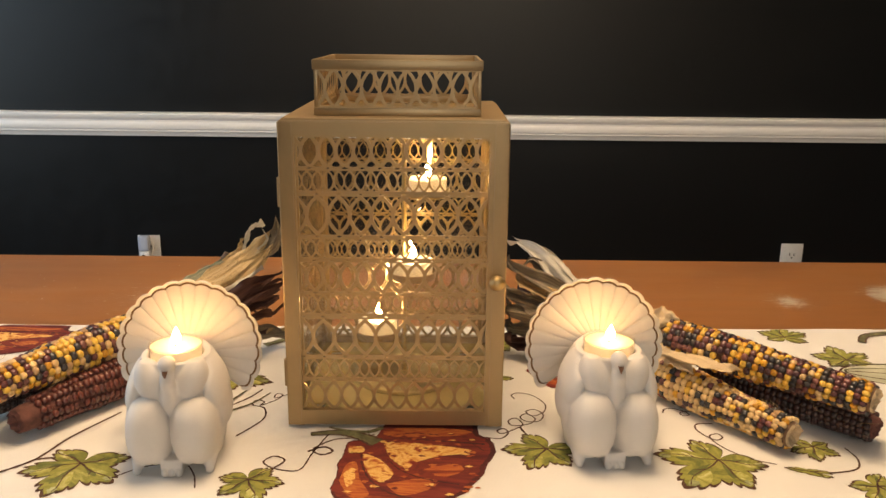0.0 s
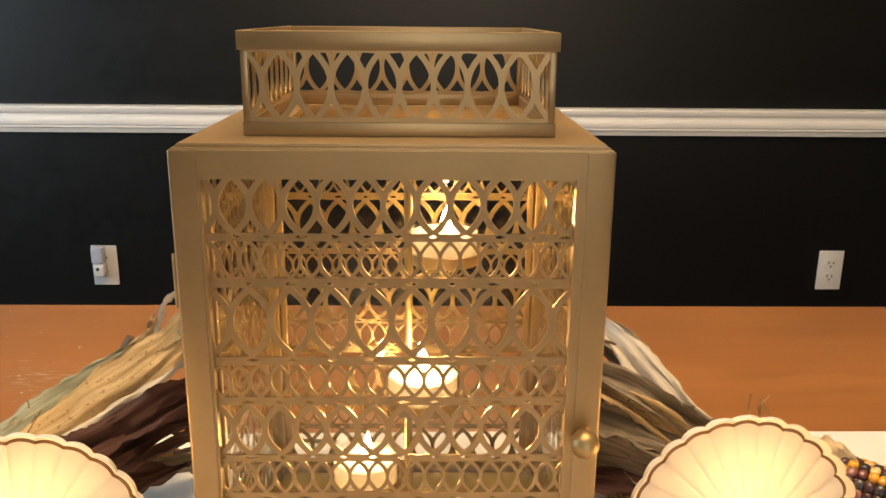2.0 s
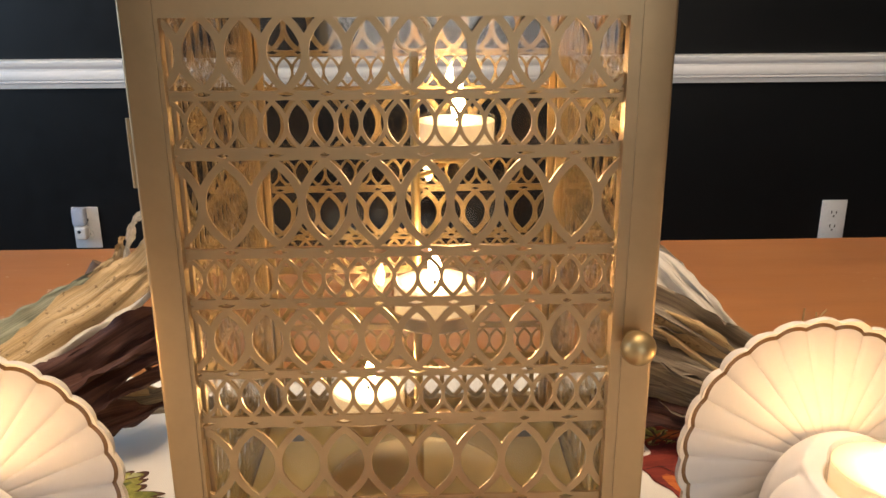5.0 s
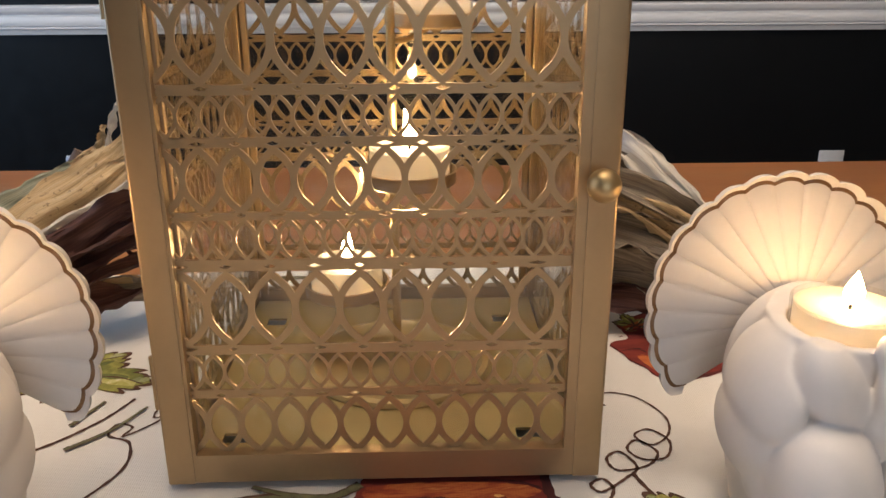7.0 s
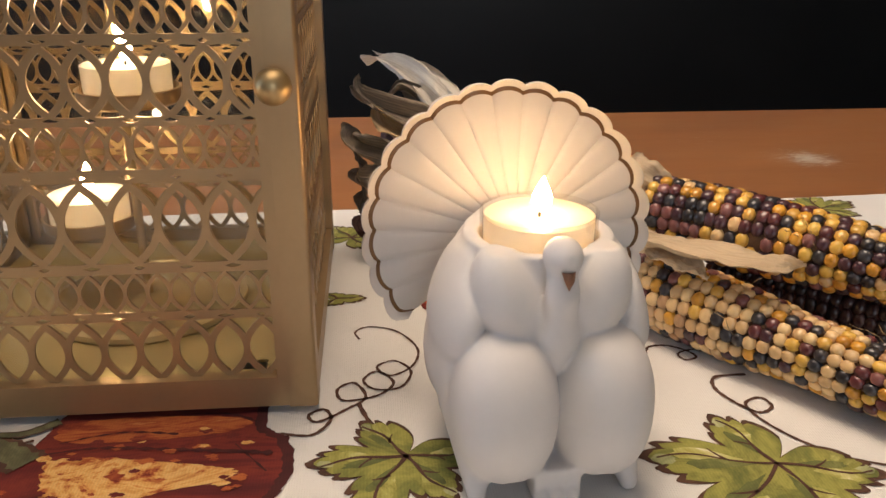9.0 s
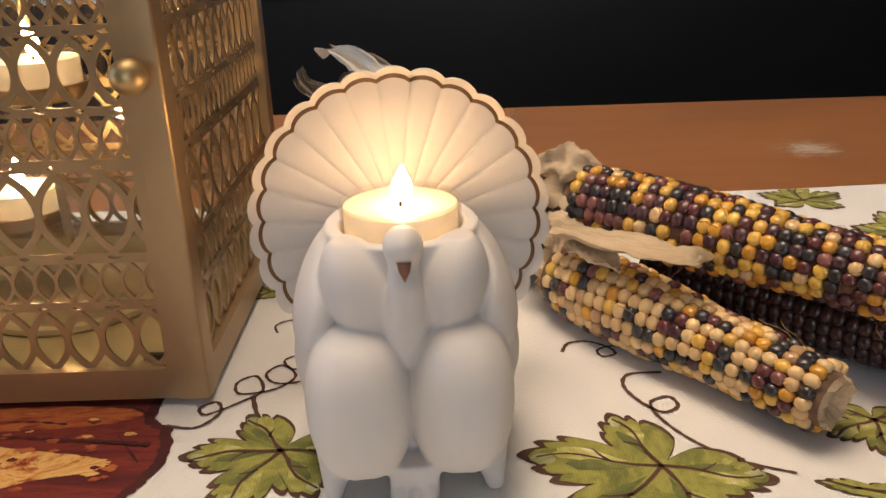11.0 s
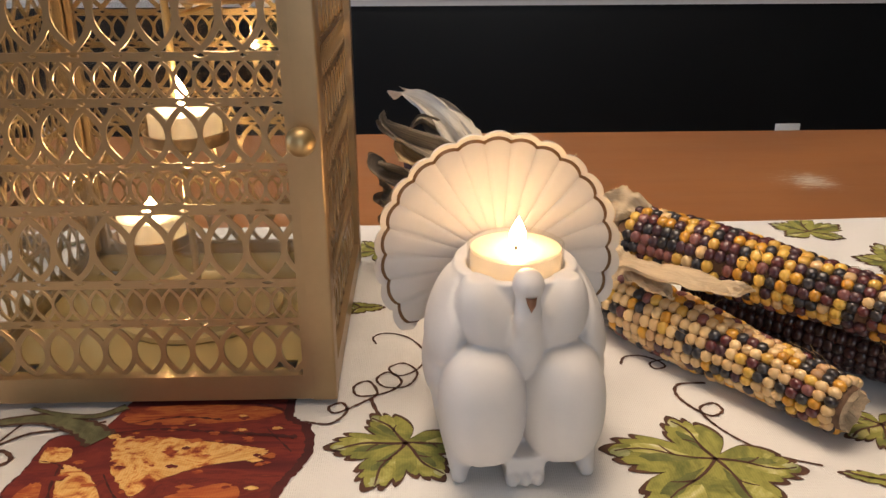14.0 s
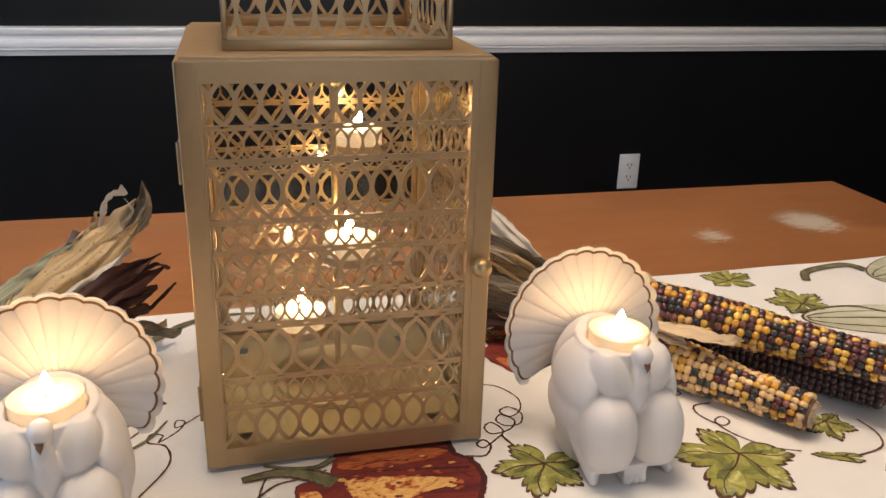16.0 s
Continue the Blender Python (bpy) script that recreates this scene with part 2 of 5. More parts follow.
M_LEAFHI = print_mat("yellow_green_print", [(0.36, (0.26, 0.25, 0.05)), (0.50, (0.42, 0.39, 0.10)), (0.62, (0.57, 0.53, 0.22)), (0.70, (0.78, 0.75, 0.55))], 60, distort=1.4)
M_OLIVE = print_mat("dark_olive_print", [(0.3, (0.06, 0.06, 0.03)), (0.5, (0.13, 0.125, 0.06)), (0.7, (0.26, 0.25, 0.12))], 40)
M_GOURD = print_mat("grey_green_gourd_print", [(0.3, (0.34, 0.34, 0.22)), (0.7, (0.66, 0.65, 0.50))], 12)


def kernel_mat(name, stops, island=False):
    m, nt, b = mat(name)
    if island:
        r = nt.nodes.new("ShaderNodeNewGeometry").outputs["Random Per Island"]
    else:
        r = nt.nodes.new("ShaderNodeObjectInfo").outputs["Random"]
    c = ramp(nt, r, stops, "CONSTANT")
    fine = maths(nt, "FRACT", maths(nt, "MULTIPLY", r, 37.7))
    c = mix(nt, 1.0, c, ramp(nt, fine, [(0.0, (0.80, 0.72, 0.66)), (1.0, (1.08, 1.08, 1.05))]), "MULTIPLY")
    n = noise_tex(nt, coords(nt, (1, 1, 1), "Generated" if not island else "Object"), 2.5 if not island else 300, 4)
    c = mix(nt, 0.07, c, ramp(nt, n, [(0.35, (0.05, 0.03, 0.03)), (0.75, (0.75, 0.62, 0.45))]))
    nt.links.new(c, b.inputs["Base Color"])
    b.inputs["Roughness"].default_value, b.inputs["Coat Weight"].default_value = 0.32, 0.28
    b.inputs["Coat Roughness"].default_value = 0.12
    return m


CREAM, YELLOW, AMBER, TAN = (0.80, 0.55, 0.26), (0.80, 0.49, 0.075), (0.70, 0.34, 0.02), (0.60, 0.37, 0.18)
PLUM, MAROON, SLATE, BLACKISH, ROSE = (0.055, 0.013, 0.025), (0.105, 0.016, 0.020), (0.022, 0.022, 0.032), (0.013, 0.010, 0.014), (0.22, 0.075, 0.07)
LEFT_EAR = [(0.0, YELLOW), (0.24, CREAM), (0.38, TAN), (0.50, MAROON), (0.62, (0.16, 0.045, 0.035)), (0.72, SLATE), (0.82, PLUM), (0.90, AMBER)]
LIGHT_EAR = [(0.0, CREAM), (0.36, YELLOW), (0.45, AMBER), (0.54, TAN), (0.60, SLATE), (0.72, BLACKISH), (0.77, MAROON), (0.84, PLUM), (0.88, ROSE), (0.91, CREAM)]
MIXED_EAR = [(0.0, PLUM), (0.16, BLACKISH), (0.30, SLATE), (0.38, MAROON), (0.54, AMBER), (0.68, YELLOW), (0.82, CREAM), (0.87, ROSE), (0.95, YELLOW)]
DARK_EAR = [(0.0, (0.028, 0.006, 0.009)), (0.4, (0.04, 0.008, 0.011)), (0.75, (0.018, 0.006, 0.009))]
RED_EAR = [(0.0, (0.115, 0.018, 0.013)), (0.35, (0.15, 0.028, 0.018)), (0.7, (0.085, 0.013, 0.011))]


def husk_mat(name, stops, spots=0.0, veins=0.55):
    m, nt, b = mat(name)
    v = coords(nt, (15, 1.6, 1), "UV")
    streak = noise_tex(nt, v, 1.6, 6, 0.65, 0.25)
    c = ramp(nt, streak, stops)
    blot = noise_tex(nt, coords(nt), 38, 5)
    c = mix(nt, 0.4, c, mix(nt, 1.0, c, ramp(nt, blot, [(0.3, (0.55, 0.52, 0.5)), (0.7, (1.0, 1.0, 1.0))]), "MULTIPLY"))
    if spots:
        s = noise_tex(nt, coords(nt), 260, 2)
        c = mix(nt, maths(nt, "MULTIPLY", maths(nt, "GREATER_THAN", s, 0.66), spots), c, (0.16, 0.09, 0.04))
    tr = nt.nodes.new("ShaderNodeBsdfTranslucent")
    mx = nt.nodes.new("ShaderNodeMixShader")
    nt.links.new(c, tr.inputs[0])
    nt.links.new(c, b.inputs["Base Color"])
    b.inputs["Roughness"].default_value = 0.7
    vein = noise_tex(nt, coords(nt, (70, 2.2, 1), "UV"), 1.3, 5, 0.7, 0.15)
    c2 = mix(nt, veins, c, mix(nt, 1.0, c, ramp(nt, vein, [(0.36, (0.42, 0.38, 0.34)), (0.52, (1.0, 1.0, 1.0)), (0.66, (1.18, 1.16, 1.12))]), "MULTIPLY"))
    nt.links.new(c2, b.inputs["Base Color"])
    nt.links.new(c2, tr.inputs[0])
    bump(nt, b, maths(nt, "ADD", maths(nt, "ADD", streak, vein), noise_tex(nt, coords(nt), 120, 4)), 0.6, 0.0011)
    mx.inputs[0].default_value = 0.18
    nt.links.new(b.outputs[0], mx.inputs[1])
    nt.links.new(tr.outputs[0], mx.inputs[2])
    nt.links.new(mx.outputs[0], nt.nodes["Material Output"].inputs[0])
    return m


M_HUSK = husk_mat("tan_husk", [(0.3, (0.50, 0.34, 0.16)), (0.5, (0.70, 0.52, 0.28)), (0.7, (0.82, 0.66, 0.42))], 0.6)
M_HUSKFLAP = husk_mat("smooth_tan_husk", [(0.3, (0.74, 0.55, 0.33)), (0.5, (0.84, 0.66, 0.42)), (0.7, (0.90, 0.74, 0.52))], 0.0, 0.22)
M_HUSKPALE = husk_mat("pale_grey_husk", [(0.3, (0.66, 0.58, 0.47)), (0.45, (0.84, 0.78, 0.68)), (0.7, (0.92, 0.89, 0.83))], 0.0, 0.25)
M_HUSKGREY = husk_mat("weathered_husk", [(0.3, (0.15, 0.12, 0.09)), (0.5, (0.31, 0.255, 0.19)), (0.7, (0.50, 0.43, 0.33))])
M_HUSKDARK = husk_mat("dark_purple_husk", [(0.3, (0.045, 0.016, 0.013)), (0.5, (0.10, 0.038, 0.030)), (0.75, (0.18, 0.080, 0.055))])
M_HUSKGREEN = husk_mat("faded_green_husk", [(0.3, (0.26, 0.29, 0.20)), (0.5, (0.40, 0.44, 0.34)), (0.7, (0.62, 0.60, 0.44))])


# ---- mesh helpers ----
from mathutils.geometry import tessellate_polygon

def box(bm, x0, x1, y0, y1, z0, z1, bevel=0.0, seg=2, mi=0):
    vs = [bm.verts.new((x, y, z)) for x in (x0, x1) for y in (y0, y1) for z in (z0, z1)]
    fs = [bm.faces.new([vs[i] for i in q]) for q in
          ((0, 1, 3, 2), (4, 6, 7, 5), (0, 4, 5, 1), (2, 3, 7, 6), (0, 2, 6, 4), (1, 5, 7, 3))]
    for f in fs:
        f.material_index = mi
    if bevel:
        es = list({e for f in fs for e in f.edges})
        r = bmesh.ops.bevel(bm, geom=es, offset=bevel, segments=seg, profile=0.5, affect="EDGES", material=-1)
        for f in r["faces"]:
            f.material_index = mi


def lathe(bm, profile, cx=0.0, cy=0.0, seg=32, mi=0):
    """A turned shape from (radius, z) pairs, about a vertical axis."""
    rings = []
    for r, z in profile:
        if r < 1e-7:
            rings.append([bm.verts.new((cx, cy, z))])
        else:
            rings.append([bm.verts.new((cx + r * math.cos(2 * math.pi * i / seg), cy + r * math.sin(2 * math.pi * i / seg), z)) for i in range(seg)])
    for a, b_ in zip(rings, rings[1:]):
        for i in range(seg):
            j = (i + 1) % seg
            if len(a) == 1 and len(b_) == 1:
                continue
            if len(a) == 1:
                f = bm.faces.new((a[0], b_[j], b_[i]))
            elif len(b_) == 1:
                f = bm.faces.new((a[i], a[j], b_[0]))
            else:
                f = bm.faces.new((a[i], a[j], b_[j], b_[i]))
            f.material_index = mi


def tube(bm, pts, rad, seg=8, mi=0, closed=False):
    """A round bar along points; rad is one radius or one for each point."""
    pts = [Vector(p) for p in pts]
    n = len(pts)
    rs = rad if isinstance(rad, (list, tuple)) else [rad] * n
    rings, up = [], Vector((0.13, 0.31, 0.94))
    for i, p in enumerate(pts):
        t = (pts[(i + 1) % n] - pts[i - 1]) if closed else (pts[min(i + 1, n - 1)] - pts[max(i - 1, 0)])
        t.normalize()
        u = t.cross(up)
        if u.length < 1e-4:
            u = t.cross(Vector((1, 0, 0)))
        u.normalize()
        w = u.cross(t)
        up = w
        rings.append([bm.verts.new(p + rs[i] * (math.cos(2 * math.pi * k / seg) * u + math.sin(2 * math.pi * k / seg) * w)) for k in range(seg)])
    for a, b_ in zip(rings, rings[1:] + ([rings[0]] if closed else [])):
        for k in range(seg):
            bm.faces.new((a[k], a[(k + 1) % seg], b_[(k + 1) % seg], b_[k])).material_index = mi
    if not closed:
        bm.faces.new(list(reversed(rings[0]))).material_index = mi
        bm.faces.new(rings[-1]).material_index = mi


def finish(bm, name, mats, smooth=40):
    bmesh.ops.recalc_face_normals(bm, faces=bm.faces)
    me = bpy.data.meshes.new(name)
    bm.to_mesh(me)
    bm.free()
    for m in (mats if isinstance(mats, (list, tuple)) else [mats]):
        me.materials.append(m)
    if smooth:
        me.shade_smooth()
        me.set_sharp_from_angle(angle=radians(smooth))
    return me


def part(name, bm, material, parent=None, label="", smooth=40):
    ob = new(name, finish(bm, name, material, smooth))
    ob.parent = parent
    return tagged(ob, label)


def structure(name, bm, material, label, category, smooth=40):
    return tagged(part(name, bm, material, None, "", smooth), label, category, "", "structure")


def thing(name, x, y, z, rz, label, category, group=""):
    ob = new(name)
    ob.empty_display_size = 0.02
    ob.matrix_world = pose(x, y, z, 0, 0, rz)
    return tagged(ob, label, category, group)


# ---- the room ----
WALL_Y, FLOOR_Z, CEIL_Z = 2.571, -0.75, 1.70
XW, XE, YS = -2.45, 2.55, -1.90
bm = bmesh.new()
box(bm, XW - 0.12, XE + 0.12, WALL_Y, WALL_Y + 0.12, FLOOR_Z, CEIL_Z)
structure("wall_north", bm, M_WALL, "smooth wall painted satin black", "wall", 0)
bm = bmesh.new()
box(bm, XE, XE + 0.12, YS, WALL_Y, FLOOR_Z, CEIL_Z)
structure("wall_east", bm, M_WALL, "smooth wall painted satin black", "wall", 0)
# unseen wall; its black is assumed, to keep reflections in the gold dark
bm = bmesh.new()
for x0, x1, z0, z1 in ((XW - 0.12, -0.32, FLOOR_Z, CEIL_Z), (0.92, XE + 0.12, FLOOR_Z, CEIL_Z), (-0.32, 0.92, FLOOR_Z, -0.02), (-0.32, 0.92, 1.42, CEIL_Z)):
    box(bm, x0, x1, YS - 0.12, YS, z0, z1)
structure("wall_south", bm, M_WALL, "black painted wall with a window opening", "wall", 0)
bm = bmesh.new()
for y0, y1, z0, z1 in ((YS, 0.42, FLOOR_Z, CEIL_Z), (1.68, WALL_Y, FLOOR_Z, CEIL_Z), (0.42, 1.68, FLOOR_Z, -0.06), (0.42, 1.68, 1.30, CEIL_Z)):
    box(bm, XW - 0.12, XW, y0, y1, z0, z1)
structure("wall_west", bm, M_WALL, "black painted wall with a window opening", "wall", 0)
bm = bmesh.new()
box(bm, XW - 0.2, XE + 0.2, YS - 0.2, WALL_Y + 0.2, FLOOR_Z - 0.1, FLOOR_Z)
structure("floor", bm, M_FLOOR, "dark brown wooden floor", "floor", 0)
bm = bmesh.new()
box(bm, XW - 0.2, XE + 0.2, YS - 0.2, WALL_Y + 0.2, CEIL_Z, CEIL_Z + 0.1)
structure("ceiling", bm, M_CEIL, "plain white ceiling", "ceiling", 0)

# moulded white chair rail along the black wall
bm = bmesh.new()
prof = [(0, 0.006), (0.014, 0.006), (0.017, 0.012), (0.020, 0.018), (0.024, 0.021), (0.024, 0.026), (0.027, 0.029), (0.029, 0.036),
        (0.028, 0.044), (0.025, 0.050), (0.025, 0.056), (0.030, 0.060), (0.033, 0.066), (0.034, 0.073), (0.032, 0.0775), (0, 0.0785)]
va = [bm.verts.new((XW, WALL_Y - d, z)) for d, z in prof]
vb = [bm.verts.new((XE, WALL_Y - d, z)) for d, z in prof]
for i in range(len(prof) - 1):
    bm.faces.new((va[i], va[i + 1], vb[i + 1], vb[i]))
bm.faces.new(va)
bm.faces.new(list(reversed(vb)))
structure("trim", bm, M_WHITE, "moulded white chair rail across the black wall", "chair rail", 25)


def wall_plate(name, x0, top, label):
    """A cover plate on the wall, with its top left corner at x0, top."""
    w, h = 0.070, 0.114
    ob = thing(name, x0 + w / 2, WALL_Y, top - h / 2, 0, label, "power outlet")
    bm = bmesh.new()
    box(bm, -w / 2, w / 2, -0.005, 0.0, -h / 2, h / 2, 0.002)
    part("cover_plate", bm, M_PLATE, ob)
    for dz in (0.0195, -0.0195):
        bm = bmesh.new()
        lathe(bm, [(0, 0), (0.0165, 0), (0.0172, 0.0006), (0.0172, 0.002)], seg=24)
        for v in bm.verts:
            v.co = Vector((v.co.x, -0.0065 + v.co.z, max(-0.0135, min(0.0135, v.co.y)) + dz))
        face = part("socket_face", bm, M_PLATE, ob)
        bm = bmesh.new()
        box(bm, -0.0078, -0.0052, -0.0069, -0.0060, dz - 0.001, dz + 0.0075)
        box(bm, 0.0052, 0.0078, -0.0069, -0.0060, dz - 0.001, dz + 0.0065)
        box(bm, -0.0024, 0.0024, -0.0069, -0.0060, dz - 0.010, dz - 0.0055, 0.0008)
        part("slot", bm, M_DARK, face, "dark socket slots", 0)
    bm = bmesh.new()
    lathe(bm, [(0, 0.0008), (0.002, 0.0007), (0.003, 0)], seg=14)
    for v in bm.verts:
        v.co = Vector((v.co.x, -0.005 - v.co.z, v.co.y))
    part("screw", bm, M_PLATE, ob)
    return ob


wall_plate("wall_outlet", 1.121, -0.316, "white duplex wall outlet on the black wall")
wall_plate("wall_outlet", -0.914, -0.308, "white wall outlet with a night light plugged in")
nl = thing("night_light", -0.888, WALL_Y - 0.005, -0.345, 0, "translucent white plug-in night light in the outlet", "night light")
bm = bmesh.new()
box(bm, -0.017, 0.017, -0.030, -0.003, -0.008, 0.040, 0.006, 3)
part("lens", bm, painted("frosted_lens", (0.55, 0.60, 0.72), 0.25, vary=0.05), nl, "frosted pale blue lens")
bm = bmesh.new()
box(bm, -0.013, 0.019, -0.034, -0.003, -0.046, -0.010, 0.007, 3)
part("base", bm, M_PLATE, nl)
bm = bmesh.new()
lathe(bm, [(0, 0.0), (0.0042, 0.0), (0.0045, 0.001), (0.0045, 0.002)], seg=14)
for v in bm.verts:
    v.co = Vector((v.co.x + 0.001, -0.0355 + v.co.z, v.co.y - 0.022))
part("sensor", bm, M_DARK, nl, "dark light sensor")

# ---- table and cloth ----
TX0, TX1, TY0, TY1, TZ = -1.15, 0.803, 0.20, 1.222, -0.0016
table = thing("dining_table", 0, 0, 0, 0, "worn orange-brown wooden dining table with pale scuffs", "table")
bm = bmesh.new()
box(bm, TX0, TX1, TY0, TY1, TZ - 0.028, TZ, 0.0025, 2)
part("tabletop", bm, M_TABLE, table)
bm = bmesh.new()
for a in ((TX0 + .08, TX1 - .08, TY0 + .08, TY0 + .10), (TX0 + .08, TX1 - .08, TY1 - .10, TY1 - .08), (TX0 + .08, TX0 + .10, TY0 + .10, TY1 - .10), (TX1 - .10, TX1 - .08, TY0 + .10, TY1 - .10)):
    box(bm, *a, TZ - 0.11, TZ - 0.028)
part("apron", bm, M_TABLE, table, "", 0)
for lx in (TX0 + 0.09, TX1 - 0.09):
    for ly in (TY0 + 0.09, TY1 - 0.09):
        bm = bmesh.new()
        lathe(bm, [(0, FLOOR_Z), (0.022, FLOOR_Z), (0.026, -0.60), (0.036, -0.30), (0.038, -0.14), (0.038, TZ - 0.03), (0, TZ - 0.03)], lx, ly, 20)
        part("leg", bm, M_TABLE, table)


def cloth_h(x, y):
    """Soft waves of the cloth towards its back and side edges, flat where things stand."""
    k = max(0.0, min(1.0, (x - 0.40) / 0.15)) + max(0.0, min(1.0, (-0.33 - x) / 0.15))
    return 0.0016 * k * (0.5 + 0.5 * math.sin(38 * x + 9 * y)) * max(0.0, min(1.0, (y - 0.70) / 0.08)) if k else 0.0


CX0, CX1, CY0 = -1.05, 0.775, 0.33


def cloth_edge(x):
    return 0.920 + 0.010 * x + 0.0016 * math.sin(9 * x + 1.0)


cloth = thing("tablecloth", 0, 0, 0, 0, "off-white cotton tablecloth printed with pumpkins, leaves and tendrils", "tablecloth")
bm = bmesh.new()
NX, NY = 150, 50
rows = []
for j in range(NY + 1):
    r = []
    for i in range(NX + 1):
        x = CX0 + (CX1 - CX0) * i / NX
        y = CY0 + (cloth_edge(x) - CY0) * j / NY
        r.append(bm.verts.new((x, y, cloth_h(x, y))))
    rows.append(r)
for j in range(NY):
    for i in range(NX):
        bm.faces.new((rows[j][i], rows[j][i + 1], rows[j + 1][i + 1], rows[j + 1][i]))
rim = [e for e in bm.edges if e.is_boundary]
ext = bmesh.ops.extrude_edge_only(bm, edges=rim)
for v in ext["geom"]:
    if isinstance(v, bmesh.types.BMVert):
        v.co.z = TZ + 0.0001
part("fabric", bm, M_CLOTH, cloth, "", 30)


# ---- printed motifs on the cloth ----
def flat_poly(bm, pts, lift, mi):
    pts = [(x, min(y, cloth_edge(x) - 0.002)) for x, y in pts]
    vs = [bm.verts.new((x, y, cloth_h(x, y) + lift)) for x, y in pts]
    c = bm.verts.new((sum(p[0] for p in pts) / len(pts), sum(p[1] for p in pts) / len(pts), lift))
    c.co.z += cloth_h(c.co.x, c.co.y)
    for a, b_ in zip(vs, vs[1:] + vs[:1]):
        bm.faces.new((c, a, b_)).material_index = mi


def flat_line(bm, pts, w0, w1, lift, mi, wob=0.25):
    """A brush line on the cloth from w0 to w1 wide."""
    L, R, n = [], [], len(pts)
    for i, p in enumerate(pts):
        q0, q1 = pts[max(i - 1, 0)], pts[min(i + 1, n - 1)]
        dx, dy = q1[0] - q0[0], q1[1] - q0[1]
        d = math.hypot(dx, dy) or 1.0
        w = (w0 + (w1 - w0) * i / (n - 1)) * (1 + wob * math.sin(i * 1.7 + p[0] * 400)) / 2
        for out, s in ((L, 1), (R, -1)):
            x, y = p[0] - s * dy / d * w, p[1] + s * dx / d * w
            y = min(y, cloth_edge(x) - 0.002)
            out.append(bm.verts.new((x, y, cloth_h(x, y) + lift)))
    for i in range(n - 1):
        bm.faces.new((L[i], L[i + 1], R[i + 1], R[i])).material_index = mi


def spline(pts, sub=8):
    """A smooth line through points."""
    out, n = [], len(pts)
    for i in range(n - 1):
        p0, p1, p2, p3 = (np.array(pts[max(0, min(n - 1, i + k))], float) for k in (-1, 0, 1, 2))
        for s in range(sub):
            t = s / sub
            out.append(tuple(0.5 * (2 * p1 + (p2 - p0) * t + (2 * p0 - 5 * p1 + 4 * p2 - p3) * t * t + (3 * p1 - p0 - 3 * p2 + p3) * t ** 3)))
    return out + [tuple(pts[-1])]


